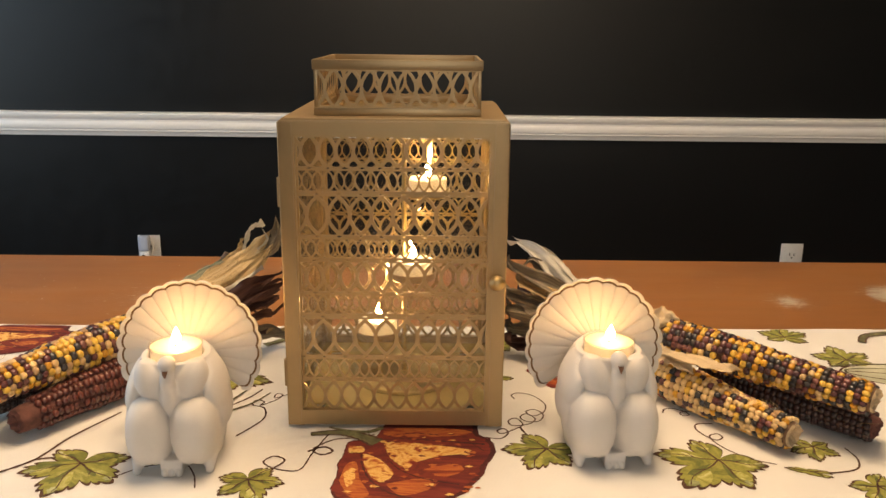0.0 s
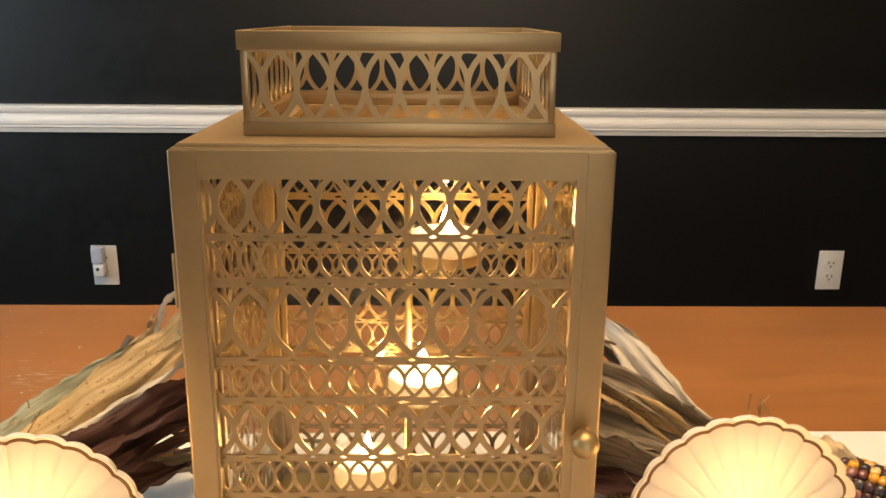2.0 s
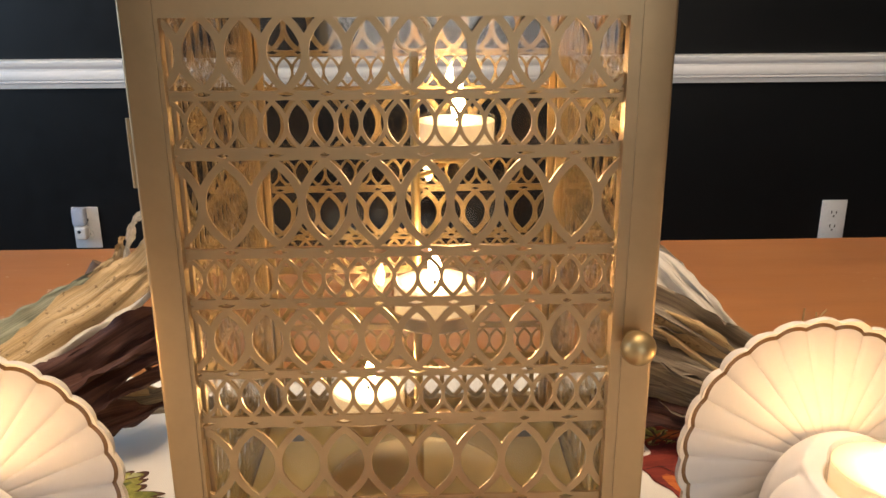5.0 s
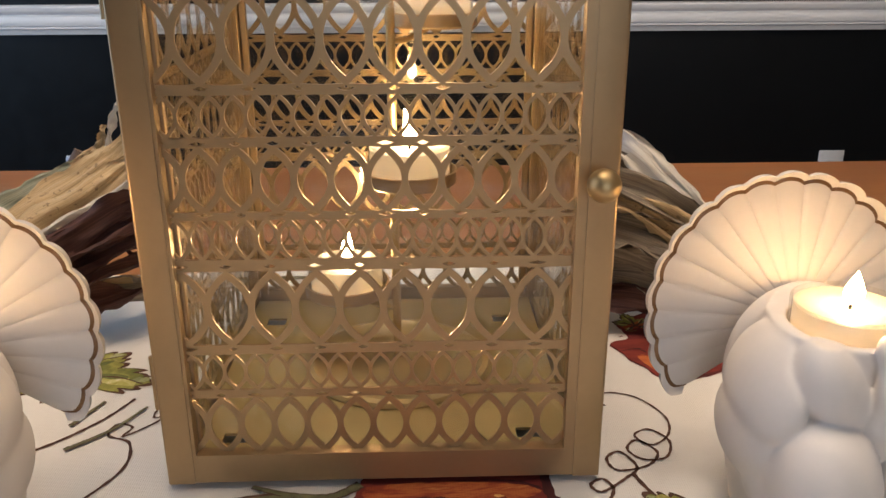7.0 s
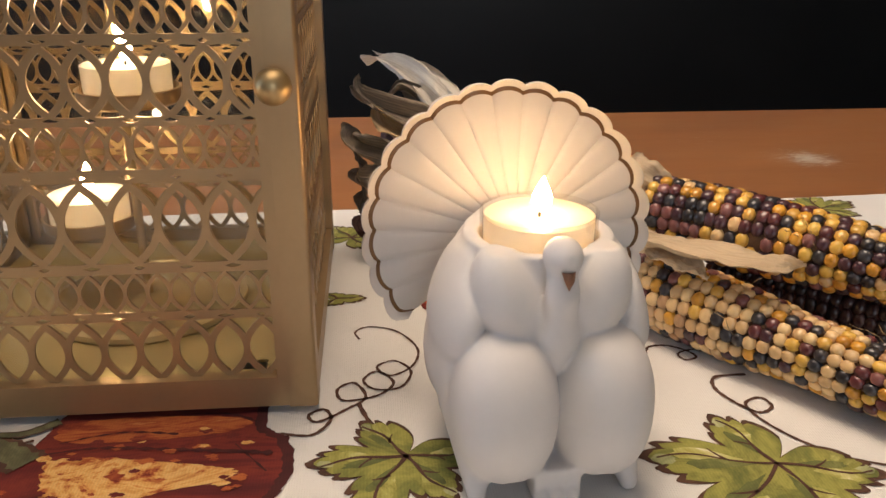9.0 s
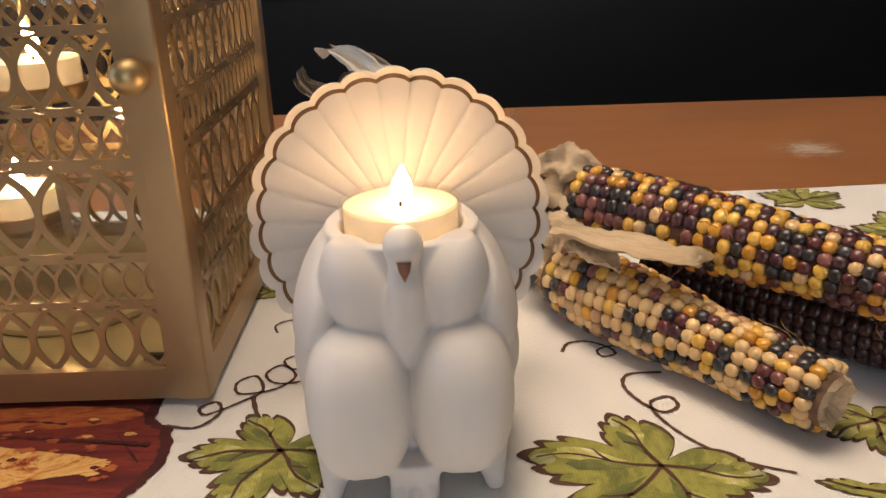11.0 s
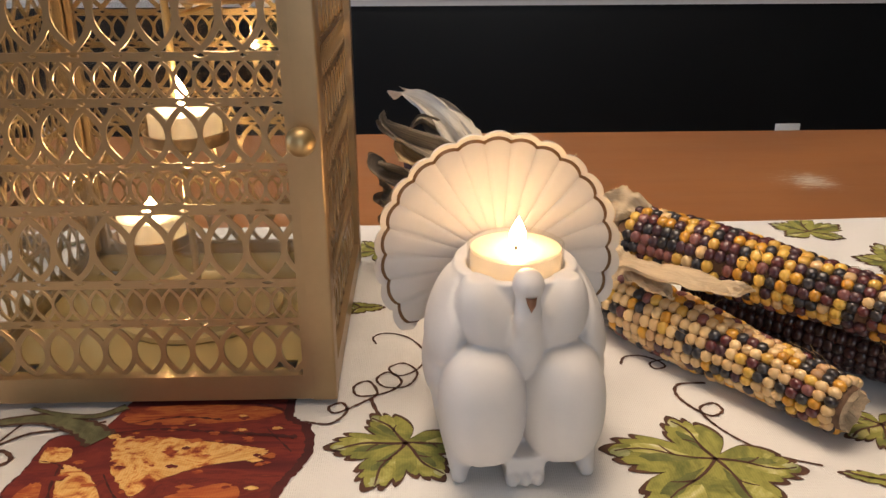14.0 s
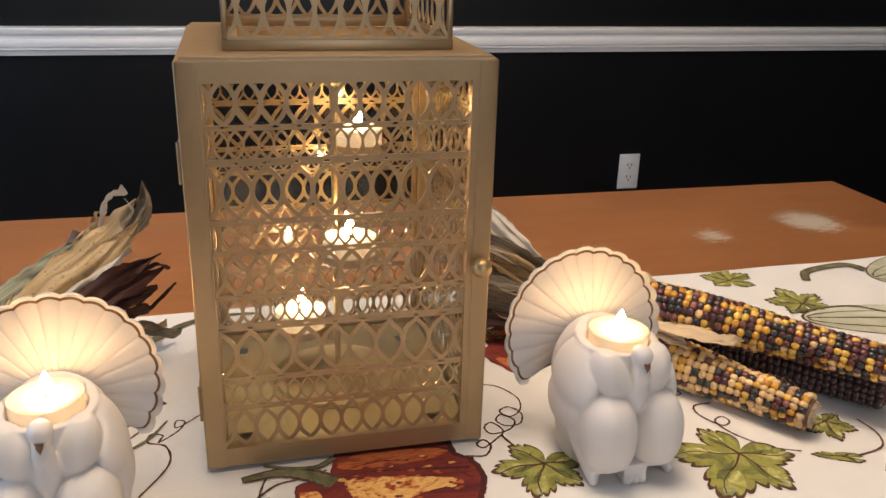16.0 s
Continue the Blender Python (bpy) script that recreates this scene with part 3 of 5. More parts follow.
def leaf_print(x, y, size, turn, squash=1.0, lobes=5, seed=1, fill=None):
    """A lobed vine leaf with dark outline and veins; its stalk end lies at x, y and its tip points along turn."""
    rnd = random.Random(seed)
    bm = bmesh.new()
    spread = 118.0
    dirs = [(-spread + 2 * spread * k / (lobes - 1), (1.0 if abs(k - (lobes - 1) / 2) < 0.6 else 0.86 - 0.16 * (abs(k - (lobes - 1) / 2) - 1)) * rnd.uniform(0.92, 1.08)) for k in range(lobes)]
    ca, sa = math.cos(radians(turn)), math.sin(radians(turn))

    def place(r, a):
        u, w = r * math.cos(radians(a)), r * math.sin(radians(a)) * squash
        return x + u * ca - w * sa, y + u * sa + w * ca

    # five pointed lobes, each with two or three smaller teeth, drawn by hand
    gap = 2 * spread / (lobes - 1)
    key = [(-178.0, 0.10), (-166.0, 0.34)]
    for da, dl in dirs:
        key += [(da - 0.36 * gap, 0.80 * dl * rnd.uniform(0.94, 1.05)), (da - 0.27 * gap, 0.74 * dl), (da - 0.19 * gap, 0.88 * dl * rnd.uniform(0.96, 1.04)), (da - 0.13 * gap, 0.84 * dl), (da, dl),
                (da + 0.12 * gap, 0.85 * dl), (da + 0.19 * gap, 0.88 * dl * rnd.uniform(0.96, 1.04)), (da + 0.28 * gap, 0.74 * dl), (da + 0.36 * gap, 0.78 * dl * rnd.uniform(0.94, 1.05)), (da + 0.5 * gap, 0.56 * dl)]
    key = key[:-1] + [(166.0, 0.34), (178.0, 0.10)]
    ring = []
    for (k0, r0), (k1, r1) in zip(key, key[1:]):
        for i in range(4):
            t = i / 4
            ring.append(((r0 + (r1 - r0) * t) * (1 + 0.035 * math.sin(math.pi * t) + 0.012 * rnd.uniform(-1, 1)) * size, k0 + (k1 - k0) * t))
    flat_poly(bm, [place(r, a) for r, a in ring], 0.00030, 1)
    flat_poly(bm, [place(max(r * 0.94 - 0.0011, 0.002), a + 0.8 * math.sin(i * 1.3)) for i, (r, a) in enumerate(ring)], 0.00050, 0)
    for da, dl in dirs:
        # a light brush stroke along one side of each lobe
        n_b = 16
        ctr, half = dl * size * rnd.uniform(0.50, 0.60), dl * size * rnd.uniform(0.19, 0.25)
        off = rnd.choice((-1, 1)) * rnd.uniform(5, 9)
        blob = [place(ctr + half * math.cos(t) * rnd.uniform(0.80, 1.15), da + off + 8.5 * math.sin(t) * rnd.uniform(0.75, 1.2)) for t in (2 * math.pi * k / n_b for k in range(n_b))]
        flat_poly(bm, blob, 0.00060, 2)
        blob = [place(ctr * 0.72 + half * 1.1 * math.cos(t) * rnd.uniform(0.80, 1.15), da - off * 1.1 + 7.5 * math.sin(t) * rnd.uniform(0.7, 1.2)) for t in (2 * math.pi * k / n_b for k in range(n_b))]
        flat_poly(bm, blob, 0.00064, 3)
        blob = [place(dl * size * (0.80 + 0.09 * math.cos(t) * rnd.uniform(0.7, 1.2)), da + 2.5 + 5.0 * math.sin(t) * rnd.uniform(0.6, 1.2)) for t in (2 * math.pi * k / n_b for k in range(n_b))]
        flat_poly(bm, blob, 0.00068, 4)
        pts = [place(dl * size * 0.86 * s / 8, da + 5 * math.sin(s * 0.7 + seed)) for s in range(9)]
        flat_line(bm, pts, 0.0017, 0.0008, 0.00075, 1)
        dev = rnd.choice((-26, 26))
        q = [place(dl * size * (0.34 + 0.15 * k / 4), da + dev * k / 4 * 0.6) for k in range(5)]
        flat_line(bm, q, 0.0012, 0.0005, 0.00075, 1)
    part("leaf_print", bm, [fill or M_LEAF, M_INK, M_LEAFHI, M_LEAFDK, M_LEAFPALE], cloth, "printed olive green leaf with brown veins", 0)


def tendril_print(pts, w=0.0016, w1=None):
    bm = bmesh.new()
    flat_line(bm, spline(pts), w, w1 or w * 0.7, 0.00040, 0, 0.22)
    part("tendril_print", bm, M_INK, cloth, "printed brown curling tendril", 0)


def pumpkin_print(x, y, rx, ry, turn, seed, hi=True):
    """A russet pumpkin print: maroon outline, streaky red body, amber and rust brush patches, dark ribs."""
    rnd = random.Random(seed)
    bm = bmesh.new()
    ca, sa = math.cos(radians(turn)), math.sin(radians(turn))

    def place(u, w):
        return x + rx * u * ca - ry * w * sa, y + rx * u * sa + ry * w * ca

    def brush(ctrl, ragged, grow=1.0, sub=9):
        mx_, my_ = sum(p[0] for p in ctrl) / len(ctrl), sum(p[1] for p in ctrl) / len(ctrl)
        out = []
        for u, w in spline(list(ctrl) + [ctrl[0]], sub)[:-1]:
            k = grow * (1 + ragged * rnd.uniform(-1, 1))
            out.append(place(mx_ + (u - mx_) * k, my_ + (w - my_) * k))
        return out

    body = [(0.78, 1.02), (0.80, 0.76), (0.94, 0.64), (1.0, 0.37), (0.94, 0.18), (0.86, 0.03), (0.80, -0.19), (0.67, -0.39), (0.49, -0.63), (-0.10, -0.86), (-0.76, -0.81),
            (-1.04, -0.57), (-1.02, -0.21), (-1.04, 0.02), (-1.0, 0.23), (-0.98, 0.51), (-0.86, 0.59), (-0.66, 0.56), (-0.56, 0.80), (-0.45, 1.04), (0.2, 1.10)]
    flat_poly(bm, brush(body, 0.010), 0.00030, 3)
    flat_poly(bm, [(px - 0.03 * rx, py) for px, py in brush(body, 0.012, 0.955)], 0.00042, 0)
    patches = [([(-0.50, 0.88), (0.0, 0.92), (0.62, 0.86), (0.60, 0.74), (0.1, 0.68), (-0.46, 0.70)], 4), ([(-0.40, -0.40), (0.0, -0.28), (0.25, -0.34), (0.10, -0.52), (-0.2, -0.62)], 4),
               ([(-0.97, -0.35), (-0.92, 0.02), (-0.80, 0.04), (-0.72, -0.30), (-0.58, -0.62), (-0.80, -0.66)], 4), ([(0.05, -0.08), (0.45, 0.04), (0.55, -0.10), (0.30, -0.24)], 4)]
    if hi:
        patches += [([(-0.48, 0.53), (-0.18, 0.54), (0.27, 0.46), (0.60, 0.39), (0.66, 0.34), (0.58, 0.28), (0.22, 0.20), (-0.05, 0.06), (-0.16, -0.06), (-0.38, 0.16), (-0.44, 0.34)], 2),
                    ([(-0.74, 0.25), (-0.60, 0.20), (-0.45, 0.06), (-0.32, -0.18), (-0.44, -0.36), (-0.58, -0.26), (-0.70, 0.02)], 2),
                    ([(-0.94, 0.44), (-0.76, 0.42), (-0.74, 0.30), (-0.92, 0.28)], 2), ([(-0.94, -0.20), (-0.84, -0.06), (-0.78, -0.30), (-0.86, -0.46)], 2)]
    for q, (ctrl, mi) in enumerate(patches):
        flat_poly(bm, brush(ctrl, 0.035), 0.00056 + 0.000012 * q, mi)
    # dabs that break the patches up
    for q in range(110):
        u, w = rnd.uniform(-0.85, 0.75), rnd.uniform(-0.65, 0.80)
        sz = rnd.uniform(0.008, 0.030)
        dab = [place(u + sz * 2.0 * math.cos(t) * rnd.uniform(0.6, 1.3), w + sz * math.sin(t) * rnd.uniform(0.6, 1.3)) for t in (2 * math.pi * i / 14 for i in range(14))]
        flat_poly(bm, dab, 0.00072 + 0.000002 * q, rnd.choice((0, 0, 0, 4, 4, 4, 2)) if hi else rnd.choice((0, 4)))
    for ctrl, w in (([(-0.76, 0.24), (-0.72, -0.02), (-0.58, -0.34), (-0.34, -0.58), (0.0, -0.70)], 0.0022), ([(-0.52, 0.58), (-0.20, 0.62), (0.20, 0.58), (0.55, 0.54), (0.86, 0.50)], 0.0024),
                    ([(-0.46, 0.68), (-0.1, 0.76), (0.25, 0.72)], 0.0013), ([(-0.42, 0.14), (-0.22, -0.12), (0.10, -0.30), (0.50, -0.40)], 0.0016), ([(0.30, 0.92), (0.55, 0.90), (0.74, 0.80)], 0.0015),
                    ([(0.62, 0.60), (0.84, 0.34)], 0.0010), ([(-0.98, 0.30), (-0.80, 0.26), (-0.72, 0.20)], 0.0010)):
        flat_line(bm, [place(u, v_) for u, v_ in spline(ctrl, 7)], w * 0.35, w, 0.00085, 3, 0.7)
    part("pumpkin_print", bm, [M_PUMP, M_INK, M_PUMPHI, M_PUMPDARK, M_PUMPRUST], cloth, "printed red and amber mottled pumpkin", 0)


pumpkin_print(0.027, 0.605, 0.062, 0.070, 0, 1)
pumpkin_print(-0.425, 0.862, 0.062, 0.048, 0, 4)
pumpkin_print(0.180, 0.800, 0.048, 0.040, 30, 7, False)
leaf_print(0.266, 0.618, 0.056, -132, 1.0, 5, 1)
leaf_print(0.130, 0.634, 0.041, -118, 1.0, 5, 2)
leaf_print(-0.238, 0.604, 0.051, -100, 1.05, 5, 3)
leaf_print(-0.102, 0.582, 0.036, -70, 1.0, 5, 4)
leaf_print(0.468, 0.829, 0.040, 92, 0.95, 5, 5)
leaf_print(0.429, 0.896, 0.038, 82, 0.95, 5, 6)
leaf_print(0.352, 0.642, 0.028, -100, 0.9, 5, 8)
leaf_print(0.100, 0.776, 0.016, 0, 0.7, 3, 9)
leaf_print(0.106, 0.866, 0.034, 60, 0.9, 5, 10)
leaf_print(-0.172, 0.772, 0.052, -12, 0.8, 5, 11)
leaf_print(0.336, 0.600, 0.022, 160, 0.35, 3, 12)
leaf_print(0.375, 0.580, 0.036, -60, 0.9, 5, 13)
leaf_print(-0.205, 0.690, 0.024, 70, 0.8, 5, 15)
leaf_print(0.150, 0.820, 0.020, 100, 0.8, 5, 16)
# long tendril between the lantern and a candle holder
tendril_print([(0.082, 0.653), (0.094, 0.651), (0.101, 0.661), (0.098, 0.669), (0.092, 0.665), (0.096, 0.660), (0.108, 0.669), (0.115, 0.677), (0.110, 0.689),
               (0.103, 0.684), (0.106, 0.675), (0.120, 0.678), (0.127, 0.688), (0.120, 0.698), (0.114, 0.691), (0.119, 0.683), (0.130, 0.684), (0.135, 0.697),
               (0.128, 0.707), (0.120, 0.702), (0.126, 0.694), (0.136, 0.702), (0.139, 0.718), (0.130, 0.736), (0.117, 0.742), (0.110, 0.737), (0.112, 0.729)])
tendril_print([(0.112, 0.672), (0.118, 0.655), (0.130, 0.637)], 0.0022)
tendril_print([(0.243, 0.702), (0.247, 0.710), (0.256, 0.711), (0.264, 0.705), (0.266, 0.699), (0.260, 0.697), (0.259, 0.703), (0.268, 0.706), (0.280, 0.699)])
tendril_print([(0.282, 0.682), (0.268, 0.681), (0.264, 0.672), (0.268, 0.660), (0.275, 0.652), (0.282, 0.656), (0.280, 0.663), (0.272, 0.659), (0.273, 0.648), (0.281, 0.633), (0.294, 0.620), (0.311, 0.612)], 0.0018)
tendril_print([(0.267, 0.618), (0.280, 0.622), (0.294, 0.620)], 0.0026)
tendril_print([(-0.128, 0.651), (-0.112, 0.682), (-0.115, 0.704), (-0.127, 0.711), (-0.126, 0.721), (-0.118, 0.718), (-0.120, 0.710), (-0.108, 0.722), (-0.104, 0.733), (-0.110, 0.735), (-0.109, 0.726), (-0.094, 0.740), (-0.088, 0.748)])
tendril_print([(-0.170, 0.690), (-0.150, 0.706), (-0.134, 0.726), (-0.125, 0.745)], 0.0022)
tendril_print([(-0.300, 0.585), (-0.277, 0.609), (-0.264, 0.648), (-0.240, 0.694)], 0.0030)
tendril_print([(-0.277, 0.609), (-0.262, 0.612), (-0.242, 0.602)], 0.0026)
tendril_print([(-0.205, 0.584), (-0.186, 0.600), (-0.160, 0.606), (-0.146, 0.590), (-0.139, 0.569)], 0.0016)
tendril_print([(-0.102, 0.582), (-0.086, 0.600), (-0.080, 0.612), (-0.090, 0.618), (-0.096, 0.608), (-0.084, 0.598), (-0.066, 0.597), (-0.060, 0.622), (-0.052, 0.652), (-0.046, 0.664)], 0.0018)
tendril_print([(-0.064, 0.626), (-0.052, 0.634), (-0.044, 0.627), (-0.052, 0.621), (-0.060, 0.630), (-0.046, 0.646), (-0.030, 0.650), (-0.012, 0.656)], 0.0024)
tendril_print([(0.336, 0.600), (0.352, 0.600), (0.372, 0.606), (0.380, 0.622), (0.378, 0.640)], 0.0020)
# pale gourds at the back edge of the cloth
for pts, w, w1 in (([(0.5085, 0.8787), (0.5222, 0.8996), (0.5513, 0.9106), (0.5821, 0.9134), (0.594, 0.896)], 0.007, 0.011), ([(0.444, 0.813), (0.478, 0.817), (0.514, 0.814), (0.537, 0.797), (0.58, 0.775)], 0.0022, 0.0030),
                   ([(-0.050, 0.905), (-0.085, 0.905), (-0.112, 0.892), (-0.130, 0.872), (-0.146, 0.857)], 0.004, 0.009), ([(-0.066, 0.655), (-0.0424, 0.6585), (-0.0226, 0.6515), (-0.0090, 0.6405)], 0.005, 0.014),
                   ([(-0.052, 0.668), (-0.036, 0.662), (-0.018, 0.660), (-0.006, 0.668)], 0.002, 0.005), ([(-0.148, 0.7195), (-0.139, 0.742)], 0.0024, 0.0014), ([(-0.143, 0.699), (-0.127, 0.715), (-0.116, 0.736)], 0.0026, 0.0014)):
    bm = bmesh.new()
    flat_line(bm, spline(pts), w * 1.25, w1 * 1.18, 0.00092, 1, 0.10)
    flat_line(bm, spline(pts), w * 0.75, w1 * 0.82, 0.00098, 0, 0.20)
    part("stalk_print", bm, [M_OLIVE, M_INK], cloth, "printed dark gourd stalk", 0)
for gx, gy, grx, gry, tn in ((0.662, 0.886, 0.076, 0.042, 8), (0.545, 0.778, 0.100, 0.034, -14)):
    bm = bmesh.new()
    ct, st_ = math.cos(radians(tn)), math.sin(radians(tn))

    def turn_in(u, w):
        return gx + u * ct - w * st_, gy + u * st_ + w * ct

    for k, lift, mi in ((1.0, 0.0003, 1), (0.972, 0.0005, 0)):
        flat_poly(bm, [turn_in(grx * k * math.cos(t), gry * k * math.sin(t) * (1 + 0.10 * math.cos(t))) for t in (2 * math.pi * i / 48 for i in range(48))], lift, mi)
    for k in (-0.55, 0.1, 0.6):
        flat_line(bm, [turn_in(grx * 0.95 * math.sin(t), gry * 0.9 * k * math.cos(t)) for t in (math.radians(-85 + 120 * i / 16) for i in range(17))], 0.0022, 0.0008, 0.0007, 2 if k > 0.3 else 1)
    part("gourd_print", bm, [M_GOURD, M_INK, M_OLIVE], cloth, "printed grey-green gourd", 0)


# ---- lantern ----
LX0, LX1, LY0, LY1 = -0.0870, 0.0960, 0.6680, 0.8530
LCX, LCY = (LX0 + LX1) / 2, (LY0 + LY1) / 2
Z0, ZP0, ZP1, Z1 = 0.0030, 0.0165, 0.2495, 0.2615
HW = (LX1 - LX0) / 2
lantern = thing("lantern", 0, 0, 0, 0, "champagne gold metal lantern with pierced oval lattice sides", "lantern")
# each lattice row: where its corner gaps end above and below, where its ovals end, pitch, the centre of one oval, neck, bar
LATTICE = [(0.2540, 0.2258, 0.2487, 0.2273, 0.01395, -0.0670, 0.0026, 0.0027), (0.2222, 0.2062, 0.2210, 0.2070, 0.00850, -0.0696, 0.0013, 0.0014),
           (0.2015, 0.1700, 0.1993, 0.1726, 0.01745, -0.0098, 0.0027, 0.0028), (0.1659, 0.1506, 0.1645, 0.1517, 0.00853, -0.0084, 0.0013, 0.0014),
           (0.1465, 0.1220, 0.1444, 0.1238, 0.01385, -0.0377, 0.0024, 0.0026), (0.1184, 0.1027, 0.1174, 0.1036, 0.00855, -0.0508, 0.0013, 0.0014),
           (0.0976, 0.0661, 0.0947, 0.0684, 0.01740, -0.0074, 0.0027, 0.0028), (0.0617, 0.0457, 0.0602, 0.0470, 0.00845, -0.0259, 0.0013, 0.0014),
           (0.0417, 0.0165, 0.0390, 0.0183, 0.01375, -0.0250, 0.0025, 0.0026)]


def cut(poly, axis, limit, keep):
    """The part of a flat polygon on one side of a line; keep is 1 for above the limit, -1 for below."""
    out = []
    for p, q in zip(poly, poly[1:] + poly[:1]):
        a, b_ = keep * (p[axis] - limit), keep * (q[axis] - limit)
        if a >= 0:
            out.append(p)
        if (a > 0 > b_) or (a < 0 < b_):
            t = a / (a - b_)
            out.append((p[0] + (q[0] - p[0]) * t, p[1] + (q[1] - p[1]) * t))
    return out


def row_holes(row, lo, hi):
    """The pointed ovals of one row and the three-cornered gaps between them, as flat outlines."""
    zt, zb, ot, ob_, pitch, x0, neck, bar = row
    zc, bi, ai = (ot + ob_) / 2, (ot - ob_) / 2, (pitch - neck) / 2
    ao, bo = ai + bar, bi + bar * 1.25
    holes = []
    x = x0 + math.floor((lo - x0) / pitch) * pitch
    while x < hi + pitch:
        ring = []
        for side in (1, -1):
            for i in range(11):
                h = -1 + 2 * i / 11
                ring.append((x + side * ai * (1 - abs(h) ** 2.1), zc + side * bi * h))
        holes.append(ring)
        for up, lim in ((1, zt), (-1, zb)):
            top = abs(lim - zc)
            low = bo * max(0.0, 1 - pitch / 2 / ao) ** (1 / 2.1) + 0.0002
            if top - low < 0.0008:
                continue
            gap = [pitch / 2 - ao * max(0.0, 1 - ((low + (top - low) * i / 7) / bo) ** 2.1) for i in range(8)]
            mid = x + pitch / 2
            pts = [(mid - max(0.0, g), low + (top - low) * i / 7) for i, g in enumerate(gap)]
            pts += [(mid, top + 0.0004 * min(1.0, pitch / 0.014))]
            pts += [(mid + max(0.0, g), low + (top - low) * i / 7) for i, g in reversed(list(enumerate(gap))) if i]
            pts = [(a, zc + up * h) for a, h in pts]
            holes.append(pts if up < 0 else pts[::-1])
        x += pitch
    return holes


def lattice_mesh(rows, lo, hi, z0, z1, thick, diamonds=True):
    """The pierced sheet of one side, standing in the plane y = 0, facing -y: a plate with every opening cut through."""
    bm = bmesh.new()
    cuts = [z1] + [(a[1] + b_[0]) / 2 for a, b_ in zip(rows, rows[1:])] + [z0]
    bands = [[cuts[i], cuts[i + 1], row_holes(r, lo, hi)] for i, r in enumerate(rows)]
    if diamonds:
        # small diamonds between two rows, at the points of the large ovals
        for i, (a, b_) in enumerate(zip(rows, rows[1:])):
            big, up = (a, 1) if a[4] > b_[4] else (b_, -1)
            zc = (a[1] + b_[0]) / 2 + up * 0.0004
            bands[i][1], bands[i + 1][0] = (zc - 0.00135, zc - 0.00135) if up > 0 else (zc + 0.00135, zc + 0.00135)
            x = big[5] + math.floor((lo - big[5]) / big[4]) * big[4]
            n = 0
            while x < hi + big[4]:
                w = 0.0027 + 0.0008 * math.sin(n * 2.4 + i)
                pts = [(x - w, zc), (x - w * 0.3, zc - 0.0009), (x + w * 0.3, zc - 0.0008), (x + w, zc + 0.0001), (x + w * 0.35, zc + 0.0005), (x, zc + 0.0010), (x - w * 0.35, zc + 0.0006)]
                bands[i if up > 0 else i + 1][2].append(pts)
                x, n = x + big[4], n + 1
    for zt, zb, holes in bands:
        loops = [[(lo, zb), (hi, zb), (hi, zt), (lo, zt)]]
        for h in holes:
            h = cut(cut(h, 0, lo + 0.0004, 1), 0, hi - 0.0004, -1)
            h = cut(cut(h, 1, zb + 0.0002, 1), 1, zt - 0.0002, -1)
            clean = [p for p, q in zip(h, h[1:] + h[:1]) if math.hypot(p[0] - q[0], p[1] - q[1]) > 2e-5]
            if len(clean) > 3 and max(p[0] for p in clean) - min(p[0] for p in clean) > 0.0005:
                loops.append(clean)
        flat = [p for l in loops for p in l]
        tris = tessellate_polygon([[Vector((a, b_, 0)) for a, b_ in l] for l in loops])
        front = [bm.verts.new((a, 0, b_)) for a, b_ in flat]
        back = [bm.verts.new((a, thick, b_)) for a, b_ in flat]
        for t in tris:
            for vs in (front, back):
                try:
                    bm.faces.new([vs[k] for k in t])
                except ValueError:
                    pass
        o = 0
        for n, l in enumerate(loops):
            for i in range(len(l)):
                j = (i + 1) % len(l)
                if n or i in (1, 3):
                    bm.faces.new((front[o + i], front[o + j], back[o + j], back[o + i]))
            o += len(l)
    return finish(bm, "lattice", M_GOLD, 30)


HI = HW - 0.01155
lattice_side = lattice_mesh(LATTICE, -HI - 0.0006, HI + 0.0006, ZP0 - 0.0004, ZP1 + 0.0012, 0.0013)


def frame_mesh(w, sl, sr, z0, z1, zp0, zp1, depth):
    """Stiles and rails round one side: local x across, facing -y; sl and sr are the widths of its two stiles."""
    bm = bmesh.new()
    rings = [[bm.verts.new((xl if sx < 0 else xr, y, zt if sz else zb)) for sx, sz in ((-1, 0), (1, 0), (1, 1), (-1, 1))]
             for xl, xr, zb, zt, y in ((-w, w, z0, z1, 0), (-w + sl, w - sr, zp0, zp1, 0), (-w + sl, w - sr, zp0, zp1, depth), (-w, w, z0, z1, depth))]
    for r0, r1 in zip(rings, rings[1:] + rings[:1]):
        for i in range(4):
            bm.faces.new((r0[i], r0[(i + 1) % 4], r1[(i + 1) % 4], r1[i]))
    bmesh.ops.bevel(bm, geom=[e for e in bm.edges if e.calc_face_angle(0) > 0.5], offset=0.0004, segments=2, affect="EDGES")
    return bm


